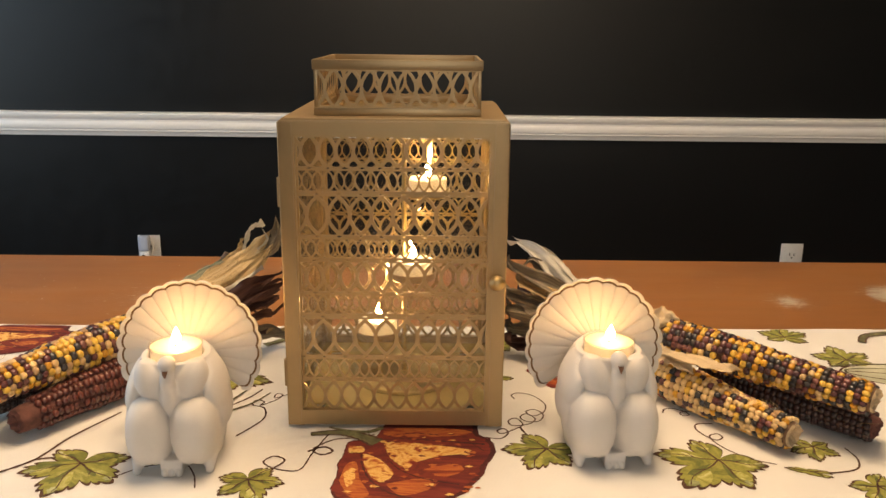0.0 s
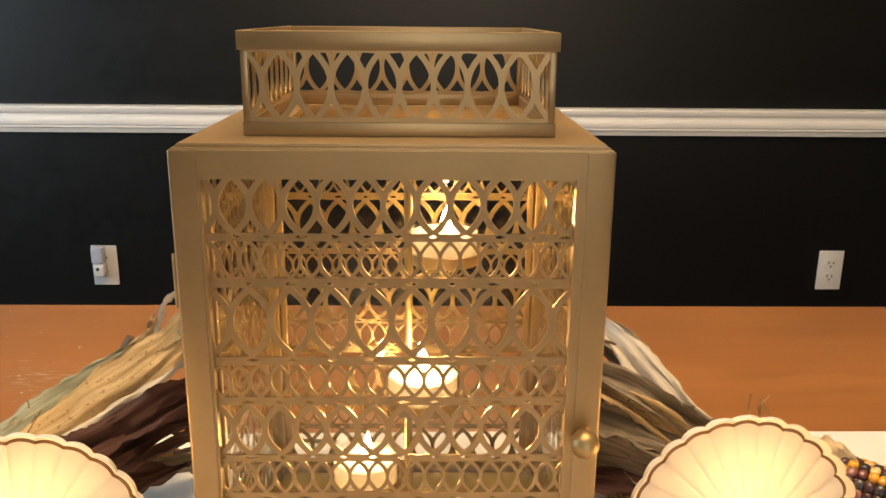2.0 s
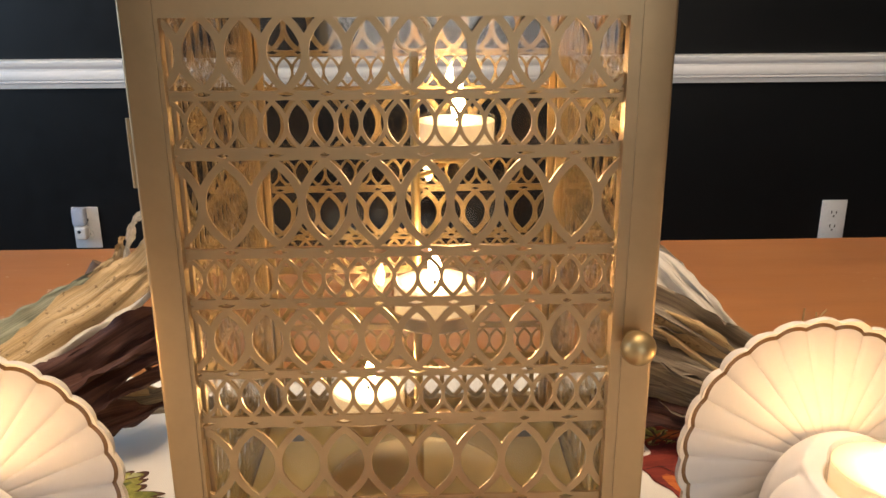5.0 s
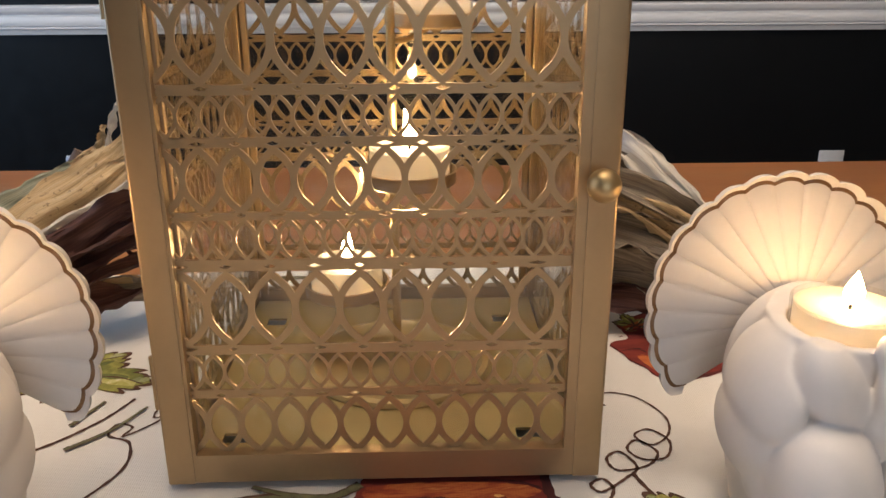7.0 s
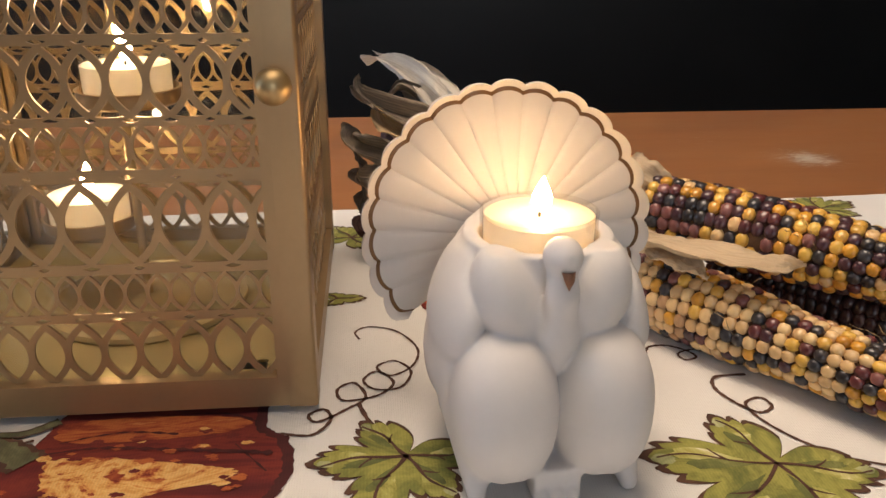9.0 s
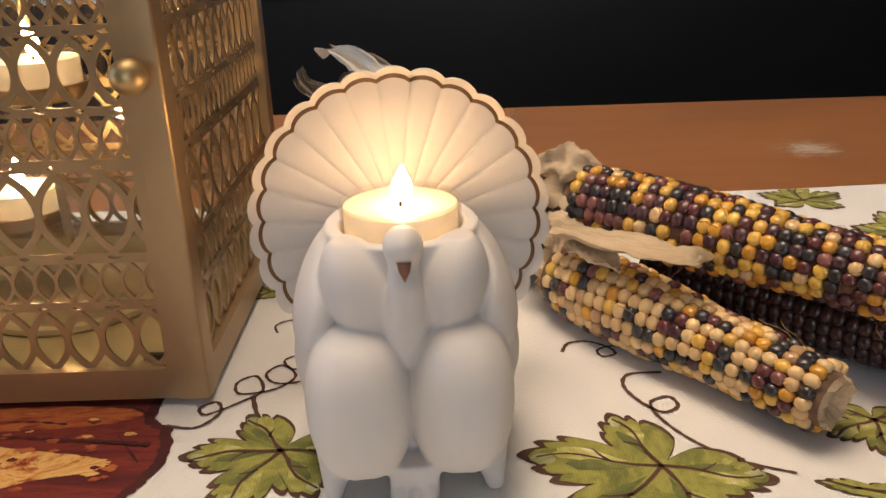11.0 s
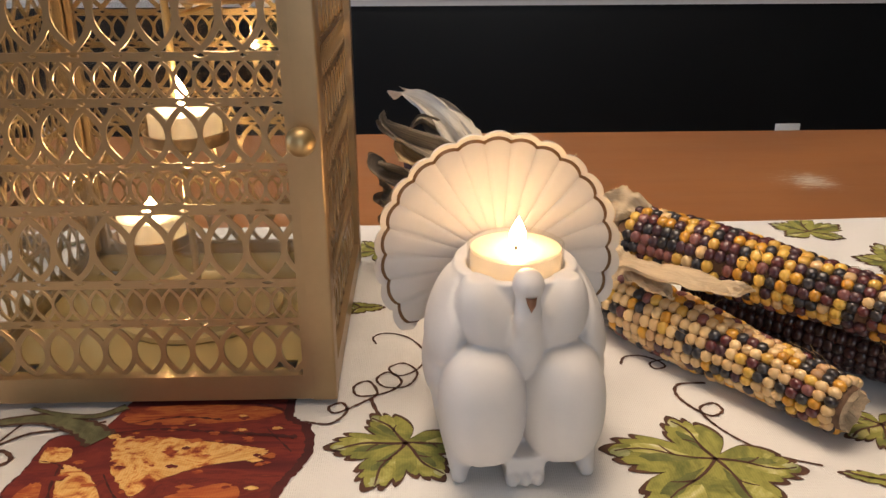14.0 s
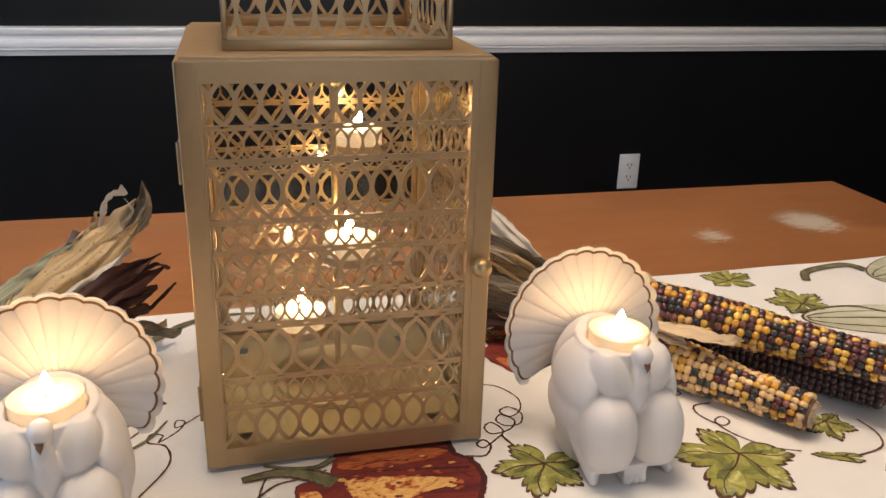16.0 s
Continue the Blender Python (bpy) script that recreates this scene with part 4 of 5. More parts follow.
# the four angle posts at the corners, rounded outside
for sx in (-1, 1):
    for sy in (-1, 1):
        bm = bmesh.new()
        out = [(0, 0), (0.0115, 0), (0.0115, 0.0062), (0.0062, 0.0062), (0.0062, 0.0115), (0, 0.0115)]
        ends = []
        for z in (Z0, Z1):
            ends.append([bm.verts.new((px, py, z)) for px, py in out])
        for i in range(6):
            bm.faces.new((ends[0][i], ends[0][(i + 1) % 6], ends[1][(i + 1) % 6], ends[1][i]))
        bm.faces.new(ends[0][::-1])
        bm.faces.new(ends[1])
        bmesh.ops.bevel(bm, geom=[e for e in bm.edges if all(abs(v.co.x) < 1e-6 and abs(v.co.y) < 1e-6 for v in e.verts)], offset=0.0014, segments=4, profile=0.5, affect="EDGES")
        bmesh.ops.bevel(bm, geom=[e for e in bm.edges if all(v.co.z > Z1 - 1e-6 for v in e.verts)], offset=0.0006, segments=2, affect="EDGES")
        for v in bm.verts:
            v.co.x, v.co.y = (LX0 + v.co.x if sx < 0 else LX1 - v.co.x), (LY0 + v.co.y if sy < 0 else LY1 - v.co.y)
        part("corner_post", bm, M_GOLD, lantern, "gold angle post with a rounded corner")

door = None
for name, ang in (("door", 0), ("side_frame", 90), ("side_frame", 180), ("side_frame", 270)):
    w = HI if ang % 180 == 0 else (LY1 - LY0) / 2 - 0.01155
    bm = frame_mesh(w, 0.0014, 0.0042 if name == "door" else 0.0014, Z0 + 0.0004, Z1 - 0.0002, ZP0, ZP1, 0.0060)
    ob = part(name, bm, M_GOLD, lantern, "gold hinged door with pierced lattice" if name == "door" else "")
    ob.matrix_basis = Matrix.Translation((LCX, LCY, 0)) @ pose(0, 0, 0, 0, 0, ang) @ Matrix.Translation((0, (-(LY1 - LY0) / 2 if ang % 180 == 0 else -HW) + 0.0004, 0))
    for sx in (-1, 1):
        bm = bmesh.new()
        xa = sx * (w - 0.0010)
        box(bm, xa - 0.0018, xa + 0.0018, 0.0064, 0.0098, ZP0 - 0.002, ZP1 + 0.002, 0.0004)
        part("glass_channel", bm, M_GOLD, ob, "", 0)
    lat = new("lattice_panel", lattice_side)
    lat.parent = ob
    lat.matrix_basis = Matrix.Translation((0, 0.0034, 0))
    tagged(lat, "pierced gold lattice of interlocking ovals")
    bm = bmesh.new()
    box(bm, -w + 0.0032, w - 0.0032, 0.0070, 0.0084, ZP0 - 0.001, ZP1 + 0.001)
    pane = part("glass_pane", bm, M_GLASS, ob, "clear glass pane behind the lattice", 0)
    pane.visible_shadow = False
    if name == "door":
        door = ob

bm = bmesh.new()
prof = [(0, 0.0), (0.0032, 0.0), (0.0026, 0.0030)] + [(0.0064 * math.sin(t), 0.0090 - 0.0064 * math.cos(t)) for t in (math.radians(24 + 156 * k / 12) for k in range(13))]
lathe(bm, prof, seg=28)
for v in bm.verts:
    v.co = Vector((HW - 0.0080 + v.co.x, -v.co.z - 0.0006, 0.1342 + v.co.y))
part("knob", bm, M_GOLD2, door, "round satin gold knob", 60)
for hz in (0.205, 0.050):
    bm = bmesh.new()
    box(bm, -0.0012, -0.0001, 0.004, 0.016, -0.012, 0.012, 0.0004)
    tube(bm, [(-0.0009, 0.003, -0.012), (-0.0009, 0.003, 0.012)], 0.0011, 10)
    h = part("hinge", bm, M_GOLD, lantern, "small gold hinge")
    h.location = (LX0, LY0, hz)

# lid with its stepped plate, base tray with slots, feet
bm = bmesh.new()
hx0, hx1, hy0, hy1 = LCX - 0.056, LCX + 0.060, LCY - 0.058, LCY + 0.058
for inset, za, zb in ((0.0010, Z1 - 0.0008, Z1 + 0.0006), (0.0030, Z1 + 0.0007, Z1 + 0.0022)):
    ox0, ox1, oy0, oy1 = LX0 + inset, LX1 - inset, LY0 + inset, LY1 - inset
    rings = [[bm.verts.new((x, y, z)) for x, y in ((xa, ya), (xb, ya), (xb, yb), (xa, yb))] for xa, xb, ya, yb, z in
             ((ox0, ox1, oy0, oy1, za), (ox0, ox1, oy0, oy1, zb), (hx0, hx1, hy0, hy1, zb), (hx0, hx1, hy0, hy1, za))]
    for r0, r1 in zip(rings, rings[1:] + rings[:1]):
        for i in range(4):
            bm.faces.new((r0[i], r0[(i + 1) % 4], r1[(i + 1) % 4], r1[i]))
    lip = [e for e in bm.edges if all(abs(v.co.z - zb) < 1e-6 and (v.co.x < ox0 + 1e-5 or v.co.x > ox1 - 1e-5) for v in e.verts)]
    bmesh.ops.bevel(bm, geom=lip, offset=0.0006, segments=2, affect="EDGES")
part("lid", bm, M_GOLD, lantern, "stepped gold lid, open under the crown")
tray = bmesh.new()
xs = [LX0 + 0.008, LX0 + 0.0185, LX0 + 0.0290, LX1 - 0.0330, LX1 - 0.0225, LX1 - 0.008]
ys = [LY0 + 0.008, LY0 + 0.0200, LY0 + 0.0280, LY1 - 0.0430, LY1 - 0.0340, LY1 - 0.008]
for i in range(5):
    for j in range(5):
        if (i, j) in ((1, 1), (3, 1), (1, 3), (3, 3)):
            continue
        box(tray, xs[i], xs[i + 1], ys[j], ys[j + 1], 0.0085, 0.0098)
part("base_tray", tray, painted("dull_gold_tray", (0.44, 0.345, 0.150), 0.40, metal=0.3, vary=0.08, scale=30), lantern, "dull gold base tray with cut slots", 0)
for fx in (LX0 + 0.010, LX1 - 0.010):
    for fy in (LY0 + 0.010, LY1 - 0.010):
        bm = bmesh.new()
        lathe(bm, [(0, 0), (0.005, 0), (0.0056, 0.001), (0.0056, 0.0042), (0, 0.0042)], fx, fy, 16)
        part("foot", bm, M_GOLD, lantern)

# the square crown on the lid
CW, CZ0, CZ1 = 0.0675, Z1 + 0.0022, 0.3080
CRY = 0.7605
crown_lat = lattice_mesh([(CZ1 - 0.0092, CZ0 + 0.0082, CZ1 - 0.0096, CZ0 + 0.0086, 0.0146, 0.0073, 0.0024, 0.0026)], -CW + 0.003, CW - 0.003, CZ0 + 0.0060, CZ1 - 0.0076, 0.0011, False)
bm = bmesh.new()
for s, (ww, z0, z1) in enumerate(((CW, CZ0, CZ0 + 0.0062), (CW + 0.0008, CZ1 - 0.0080, CZ1))):
    t = 0.0024
    for a in ((-ww, ww, -ww, -ww + t), (-ww, ww, ww - t, ww), (-ww, -ww + t, -ww + t, ww - t), (ww - t, ww, -ww + t, ww - t)):
        box(bm, *a, z0, z1, 0.0006, 2)
crown = part("crown", bm, M_GOLD, lantern, "open square gold crown with lattice band")
crown.location = (LCX + 0.002, CRY, 0)
for ang in (0, 90, 180, 270):
    lat = new("crown_lattice", crown_lat)
    lat.parent = crown
    lat.matrix_basis = pose(0, 0, 0, 0, 0, ang) @ Matrix.Translation((0, -CW + 0.0006, 0))
for sx in (-1, 1):
    for sy in (-1, 1):
        bm = bmesh.new()
        x0, y0 = sx * (CW - 0.0035), sy * (CW - 0.0035)
        box(bm, min(x0, x0 + sx * 0.0031), max(x0, x0 + sx * 0.0031), min(y0, y0 + sy * 0.0031), max(y0, y0 + sy * 0.0031), CZ0 + 0.0063, CZ1 - 0.0081, 0.0004)
        part("corner_post", bm, M_GOLD, crown)
# ---- candle stand inside the lantern ----
PX, PY = 0.0085, 0.7605
stand = thing("candle_stand", PX, PY, 0.0098, 0, "slim gold candle stand with three staggered cups", "candle holder")
bm = bmesh.new()
lathe(bm, [(0, 0), (0.047, 0), (0.048, 0.0012), (0.0475, 0.0035), (0.0445, 0.0042), (0.042, 0.0022), (0.010, 0.0026), (0.004, 0.0050), (0, 0.0052)], seg=56)
part("base", bm, painted("pale_gold_base", (0.54, 0.42, 0.20), 0.40, metal=0.3, vary=0.05, scale=40), stand, "round dished base")
bm = bmesh.new()
tube(bm, [(0, 0, 0.004), (0, 0, 0.10), (0, 0, 0.222)], 0.0021, 14)
part("pole", bm, M_GOLD2, stand)
bm = bmesh.new()
tube(bm, [(0.0075 * math.cos(t), 0, 0.2290 + 0.0075 * math.sin(t)) for t in (2 * math.pi * i / 32 for i in range(32))], 0.0011, 8, closed=True)
part("finial_ring", bm, M_GOLD2, stand)
CUPS = [(0.0200, 0.0285, 0.1795), (0.0080, -0.0160, 0.1125), (-0.0260, 0.0115, 0.0460)]
for cx, cy, cz in CUPS:
    zl = cz - 0.0098
    bm = bmesh.new()
    lathe(bm, [(0, 0), (0.0205, 0), (0.0216, 0.0010), (0.0218, 0.0064), (0.0222, 0.0068), (0.0212, 0.0070), (0.0207, 0.0062), (0.0203, 0.0014), (0, 0.0012)], cx, cy, 40)
    for v in bm.verts:
        v.co.z += zl
    part("cup", bm, M_GOLD, stand)
    bm = bmesh.new()
    d = Vector((cx, cy, 0))
    tube(bm, [Vector((0, 0, zl - 0.0040)), d * 0.35 + Vector((0, 0, zl - 0.0046)), d * 0.85 + Vector((0, 0, zl - 0.0012))], 0.0014, 8)
    part("arm", bm, M_GOLD2, stand)


# ---- tealights ----
def tealight(x, y, z, h, tall, lean, group, r=0.0196, fat=1.0, glow=None):
    ob = thing("tealight", x, y, z, 0, "lit white tealight candle in a clear cup", "candle", group)
    bm = bmesh.new()
    lathe(bm, [(0, 0), (r - 0.001, 0), (r, 0.001), (r + 0.0003, h), (r - 0.0005, h), (r - 0.0008, 0.0012), (0, 0.0010)], seg=48)
    part("clear_cup", bm, M_CUP, ob, "clear plastic cup").visible_shadow = False
    bm = bmesh.new()
    top = h - 0.0018
    lathe(bm, [(0, 0.0014), (r - 0.0016, 0.0014), (r - 0.0011, 0.002), (r - 0.0010, top), (r - 0.0022, top + 0.0002), (r - 0.006, top - 0.0006), (0, top - 0.0009)], seg=48)
    part("wax", bm, M_WAX, ob, "ivory wax, molten on top", 50)
    bm = bmesh.new()
    tube(bm, [(0, 0, top - 0.003), (0.0002, 0, top + 0.001), (0.0009, 0.0002, top + 0.0038)], 0.0006, 8)
    part("wick", bm, M_WICK, ob, "charred black wick")
    bm = bmesh.new()
    prof = [(0.0, 0.0), (0.0012, 0.0006), (0.0021, 0.0022), (0.0026, 0.0045), (0.0025, 0.0070), (0.0019, 0.0100), (0.0011, 0.0130), (0.0004, 0.0155), (0.0, 0.0168)]
    lathe(bm, [(a * fat, b_ * tall) for a, b_ in prof], seg=14)
    for v in bm.verts:
        v.co = Vector((v.co.x + 0.0007 + lean * v.co.z * v.co.z * 25, v.co.y, v.co.z + top + 0.0012))
    part("flame", bm, glow or M_FLAME, ob, "bright yellow candle flame", 60)
    return ob


for i, (cx, cy, cz) in enumerate(CUPS):
    tealight(PX + cx, PY + cy, cz + 0.0013, 0.0175, (1.0, 1.0, 0.95)[i], (0.3, -0.4, 0.2)[i], "tealights in the lantern", 0.0196, 1.2, M_FLAME_TALL)


# ---- turkey candle holders ----
def surface_net(field, lo, hi, step):
    """A closed mesh where the field crosses zero, inside where it is negative."""
    ax = [np.arange(a, b_ + step, step) for a, b_ in zip(lo, hi)]
    X, Y, Z = np.meshgrid(*ax, indexing="ij")
    V = field(X, Y, Z)
    S = V < 0
    nx, ny, nz = (n - 1 for n in V.shape)
    acc, cnt = np.zeros((nx, ny, nz, 3)), np.zeros((nx, ny, nz))
    cor = [(i, j, k) for i in (0, 1) for j in (0, 1) for k in (0, 1)]
    for a in cor:
        for b_ in cor:
            if sum(abs(p - q) for p, q in zip(a, b_)) == 1 and a < b_:
                va = V[a[0]:a[0] + nx, a[1]:a[1] + ny, a[2]:a[2] + nz]
                vb = V[b_[0]:b_[0] + nx, b_[1]:b_[1] + ny, b_[2]:b_[2] + nz]
                m = (va < 0) != (vb < 0)
                t = np.where(m, va / np.where(m, va - vb, 1.0), 0.0)
                for d in range(3):
                    acc[..., d] += np.where(m, a[d] + t * (b_[d] - a[d]), 0.0)
                cnt += m
    live = cnt > 0
    idx = -np.ones(live.shape, int)
    idx[live] = np.arange(live.sum())
    cells = np.argwhere(live)
    verts = np.array([q[0] for q in ax]) + step * (cells + acc[live] / cnt[live][:, None])
    quads = []
    for d in range(3):
        a, b_ = [i for i in range(3) if i != d]
        lo_s, hi_s = [slice(None)] * 3, [slice(None)] * 3
        lo_s[d], hi_s[d] = slice(0, -1), slice(1, None)
        cross = S[tuple(lo_s)] != S[tuple(hi_s)]
        for p in np.argwhere(cross):
            if p[a] < 1 or p[b_] < 1 or p[a] >= (nx, ny, nz)[a] or p[b_] >= (nx, ny, nz)[b_]:
                continue
            q = []
            for da, db in ((0, 0), (1, 0), (1, 1), (0, 1)):
                c = p.copy()
                c[a] -= da
                c[b_] -= db
                q.append(int(idx[tuple(c)]))
            flip = bool(S[tuple(p)]) != (d == 1)
            quads.append(q if flip else q[::-1])
    return verts, quads


def soft(a, b_, k):
    h = np.clip(0.5 + 0.5 * (b_ - a) / k, 0, 1)
    return b_ * (1 - h) + a * h - k * h * (1 - h)


def turkey_field(X, Y, Z):
    A = np.abs(X)

    def egg(cx, cy, cz, rx, ry, rz, x=A, tilt=0.0):
        dx, dy, dz = x - cx, Y - cy, Z - cz
        if tilt:
            c, s = math.cos(radians(tilt)), math.sin(radians(tilt))
            dx, dz = c * dx + s * dz, -s * dx + c * dz
        k0 = np.sqrt((dx / rx) ** 2 + (dy / ry) ** 2 + (dz / rz) ** 2) + 1e-9
        k1 = np.sqrt((dx / rx ** 2) ** 2 + (dy / ry ** 2) ** 2 + (dz / rz ** 2) ** 2) + 1e-9
        return k0 * (k0 - 1) / k1

    def puff(cx, cy, cz, rx, ry, rz, p=2.6):
        k = (np.abs((A - cx) / rx) ** p + np.abs((Y - cy) / ry) ** p + np.abs((Z - cz) / rz) ** p) ** (1 / p)
        return (k - 1) * min(rx, ry, rz)

    def rod(p, q, r0, r1, x=A):
        d = [b_ - a for a, b_ in zip(p, q)]
        L = sum(c * c for c in d)
        t = np.clip(((x - p[0]) * d[0] + (Y - p[1]) * d[1] + (Z - p[2]) * d[2]) / L, 0, 1)
        return np.sqrt((x - p[0] - t * d[0]) ** 2 + (Y - p[1] - t * d[1]) ** 2 + (Z - p[2] - t * d[2]) ** 2) - (r0 + (r1 - r0) * t)

    def lobe(f, g, k, deep=0.0011, wide=0.0020):
        """Adds a swelling g and presses a soft crease into the body along its edge."""
        return soft(f + deep * np.exp(-(g / wide) ** 2), g, k)

    f = egg(0, 0.005, 0.034, 0.0335, 0.0345, 0.080)
    f = np.maximum(f, Z - 0.0855)
    f = soft(f, egg(0, 0.029, 0.052, 0.0300, 0.0215, 0.0370), 0.006)
    f = lobe(f, egg(0.0276, 0.000, 0.0595, 0.0108, 0.0272, 0.0272, tilt=15), 0.0006)
    f = soft(f, egg(0.0248, 0.003, 0.0290, 0.0098, 0.0235, 0.0260), 0.0025)
    f = lobe(f, egg(0.0310, 0.002, 0.0435, 0.0088, 0.0250, 0.0190, tilt=9), 0.0005)
    f = lobe(f, egg(0.0142, -0.0184, 0.0685, 0.0122, 0.0148, 0.0205, tilt=-18), 0.0006)
    collar = np.maximum(np.maximum(np.sqrt(X ** 2 + (Y - 0.0005) ** 2) - 0.0262 - 0.12 * (0.0860 - Z), Z - 0.0858), 0.0755 - Z)
    f = soft(f, collar, 0.0016)
    f = np.maximum(f, np.where(Y < 0.012, Z - 0.0870, f))
    
    neck = soft(rod((0, -0.0300, 0.0880), (0, -0.0328, 0.0760), 0.0052, 0.0046, X), rod((0, -0.0328, 0.0760), (0, -0.0300, 0.0600), 0.0046, 0.0064, X), 0.004)
    neck = soft(neck, rod((0, -0.0290, 0.0600), (0, -0.0270, 0.0530), 0.0066, 0.0085, X), 0.005)
    f = soft(f, neck, 0.0040)
    f = soft(f, egg(0, -0.0310, 0.0890, 0.0062, 0.0080, 0.0060, X), 0.002)
    f = lobe(f, puff(0.0166, -0.0258, 0.0338, 0.0180, 0.0228, 0.0278, 2.3), 0.0005, 0.0006, 0.0020)
    f = soft(f, rod((0.0250, -0.012, 0.026), (0.0272, -0.0345, 0.0034), 0.0118, 0.0034), 0.003)
    f = np.maximum(f, -egg(0.0158, -0.046, -0.001, 0.0066, 0.036, 0.0130))
    foot = np.maximum(np.maximum(np.abs(X) - 0.0066, np.abs(Y + 0.027) - 0.0115), Z - 0.0125) - 0.0016
    f = soft(f, foot, 0.002)
    for toe in (0.0, 0.0052):
        f = soft(f, egg(toe, -0.0390, 0.0036, 0.0028, 0.004, 0.0038), 0.0008)
    well = np.maximum(np.sqrt(X ** 2 + Y ** 2) - 0.0210, 0.0735 - Z)
    f = np.maximum(f, -well)
    return np.maximum(f, 0.0006 - Z)


def turkey_mesh():
    verts, quads = surface_net(turkey_field, (-0.046, -0.056, -0.002), (0.046, 0.062, 0.100), 0.00085)
    me0 = bpy.data.meshes.new("turkey_body")
    me0.from_pydata(verts.tolist(), [], quads)
    bm = bmesh.new()
    bm.from_mesh(me0)
    bpy.data.meshes.remove(me0)
    for _ in range(1):
        bmesh.ops.smooth_vert(bm, verts=bm.verts, factor=0.5, use_axis_x=True, use_axis_y=True, use_axis_z=True)
    # the fan: a shallow pleated shell with a scalloped edge and a brown line inside it
    nl, per, cz = 19, 8, 0.0710
    a0, a1 = -42.0, 222.0
    n = nl * per
    radii = [0.10, 0.30, 0.5, 0.66, 0.80, 0.89, 0.922, 0.950, 0.970, 0.988, 1.0]

    def edge(i):
        a = math.radians(a0 + (a1 - a0) * i / n)
        lobe = abs(math.sin(math.pi * i / per))
        R = 0.0564 + 0.0021 * lobe ** 0.75 + 0.0016 * (1 - math.sin(a))
        zc = math.sin(a)
        if zc < 0:
            R = min(R, (cz - 0.0335) / -zc)
        return a, R, lobe

    def point(i, k, back):
        a, R, lobe = edge(i)
        r = R * k
        dish = 0.0500 - 0.0150 * (1 - k) ** 1.15 - 0.0035 * max(0.0, k - 0.96) / 0.04
        y = dish + (0.0012 * (lobe - 1.0) * (0.25 + 0.75 * k) if not back else 0.0042 * (1.0 if k < 0.97 else 0.45))
        if not back:
            y = dish - 0.0007 * (lobe ** 0.18) * (0.15 + 0.85 * k) - 0.0007 * lobe * max(0.0, k - 0.8) / 0.2
            if 0.921 < k < 0.951:
                y += 0.0005
        z = cz + r * math.sin(a)
        return Vector((r * math.cos(a), y + 0.10 * (z - cz), z))

    for back in (False, True):
        g = [[bm.verts.new(point(i, k, back)) for i in range(n + 1)] for k in radii]
        for r_i in range(len(radii) - 1):
            for i in range(n):
                q = (g[r_i][i], g[r_i][i + 1], g[r_i + 1][i + 1], g[r_i + 1][i])
                f = bm.faces.new(q if back else q[::-1])
                if not back and r_i == 6:
                    f.material_index = 1
        if back:
            for i in range(n):
                bm.faces.new((front[-1][i], front[-1][i + 1], g[-1][i + 1], g[-1][i]))
            for i in (0, n):
                for r_i in range(len(radii) - 1):
                    q = (front[r_i][i], front[r_i + 1][i], g[r_i + 1][i], g[r_i][i])
                    bm.faces.new(q)
        front = g
    # beak
    ring0 = [bm.verts.new((0.0023 * math.cos(t), -0.0374 + 0.0014 * math.sin(t), 0.0862)) for t in (2 * math.pi * i / 10 for i in range(10))]
    mid = [bm.verts.new((0.0017 * math.cos(t), -0.0390 + 0.0012 * math.sin(t), 0.0835)) for t in (2 * math.pi * i / 10 for i in range(10))]
    tip = bm.verts.new((0, -0.0390, 0.0800))
    for i in range(10):
        bm.faces.new((ring0[i], ring0[(i + 1) % 10], mid[(i + 1) % 10], mid[i])).material_index = 2
        bm.faces.new((mid[i], mid[(i + 1) % 10], tip)).material_index = 2
    me = finish(bm, "turkey_candle_holder", [M_CERAMIC, M_TRIM, M_BEAK], 50)
    return me


turkey_me = turkey_mesh()
for tx, ty, yaw, tall in ((0.1780, 0.6430, 3.5, 0.76), (-0.1640, 0.6255, 4.5, 0.84)):
    t = new("turkey_candle_holder", turkey_me)
    t.matrix_world = pose(tx, ty, -0.0004, 0, 0, yaw)
    tagged(t, "white bisque ceramic turkey candle holder with a brown-edged fan tail", "candle holder", "turkey candle holders")
    tealight(tx, ty, 0.0738, 0.0196, tall, 0.1, "tealights in the turkeys", 0.0204, 1.4)


# ---- dried corn ----
def kernel_mesh():
    bm = bmesh.new()
    seg, out = 8, []
    for r, z in ((0.90, -0.3), (1.0, 0.30), (0.84, 0.74), (0.45, 0.95)):
        ring = []
        for i in range(seg):
            t = 2 * math.pi * (i + 0.5) / seg
            c, s = math.cos(t), math.sin(t)
            m = max(abs(c), abs(s)) ** 0.62
            ring.append(bm.verts.new((r * c / m * 0.93, r * s / m * 0.93, z)))
        out.append(ring)
    for a, b_ in zip(out, out[1:]):
        for i in range(seg):
            bm.faces.new((a[i], a[(i + 1) % seg], b_[(i + 1) % seg], b_[i]))
    top = bm.verts.new((0, 0, 0.99))
    for i in range(seg):
        bm.faces.new((out[-1][i], out[-1][(i + 1) % seg], top))
    return bm


def ear_radius(s, r0):
    """The cob's radius from butt (0) to tip (1)."""
    return r0 * (0.90 + 0.10 * math.sin(math.pi * min(1, s * 1.6))) * (1 - 0.20 * max(0.0, s - 0.25) / 0.75)


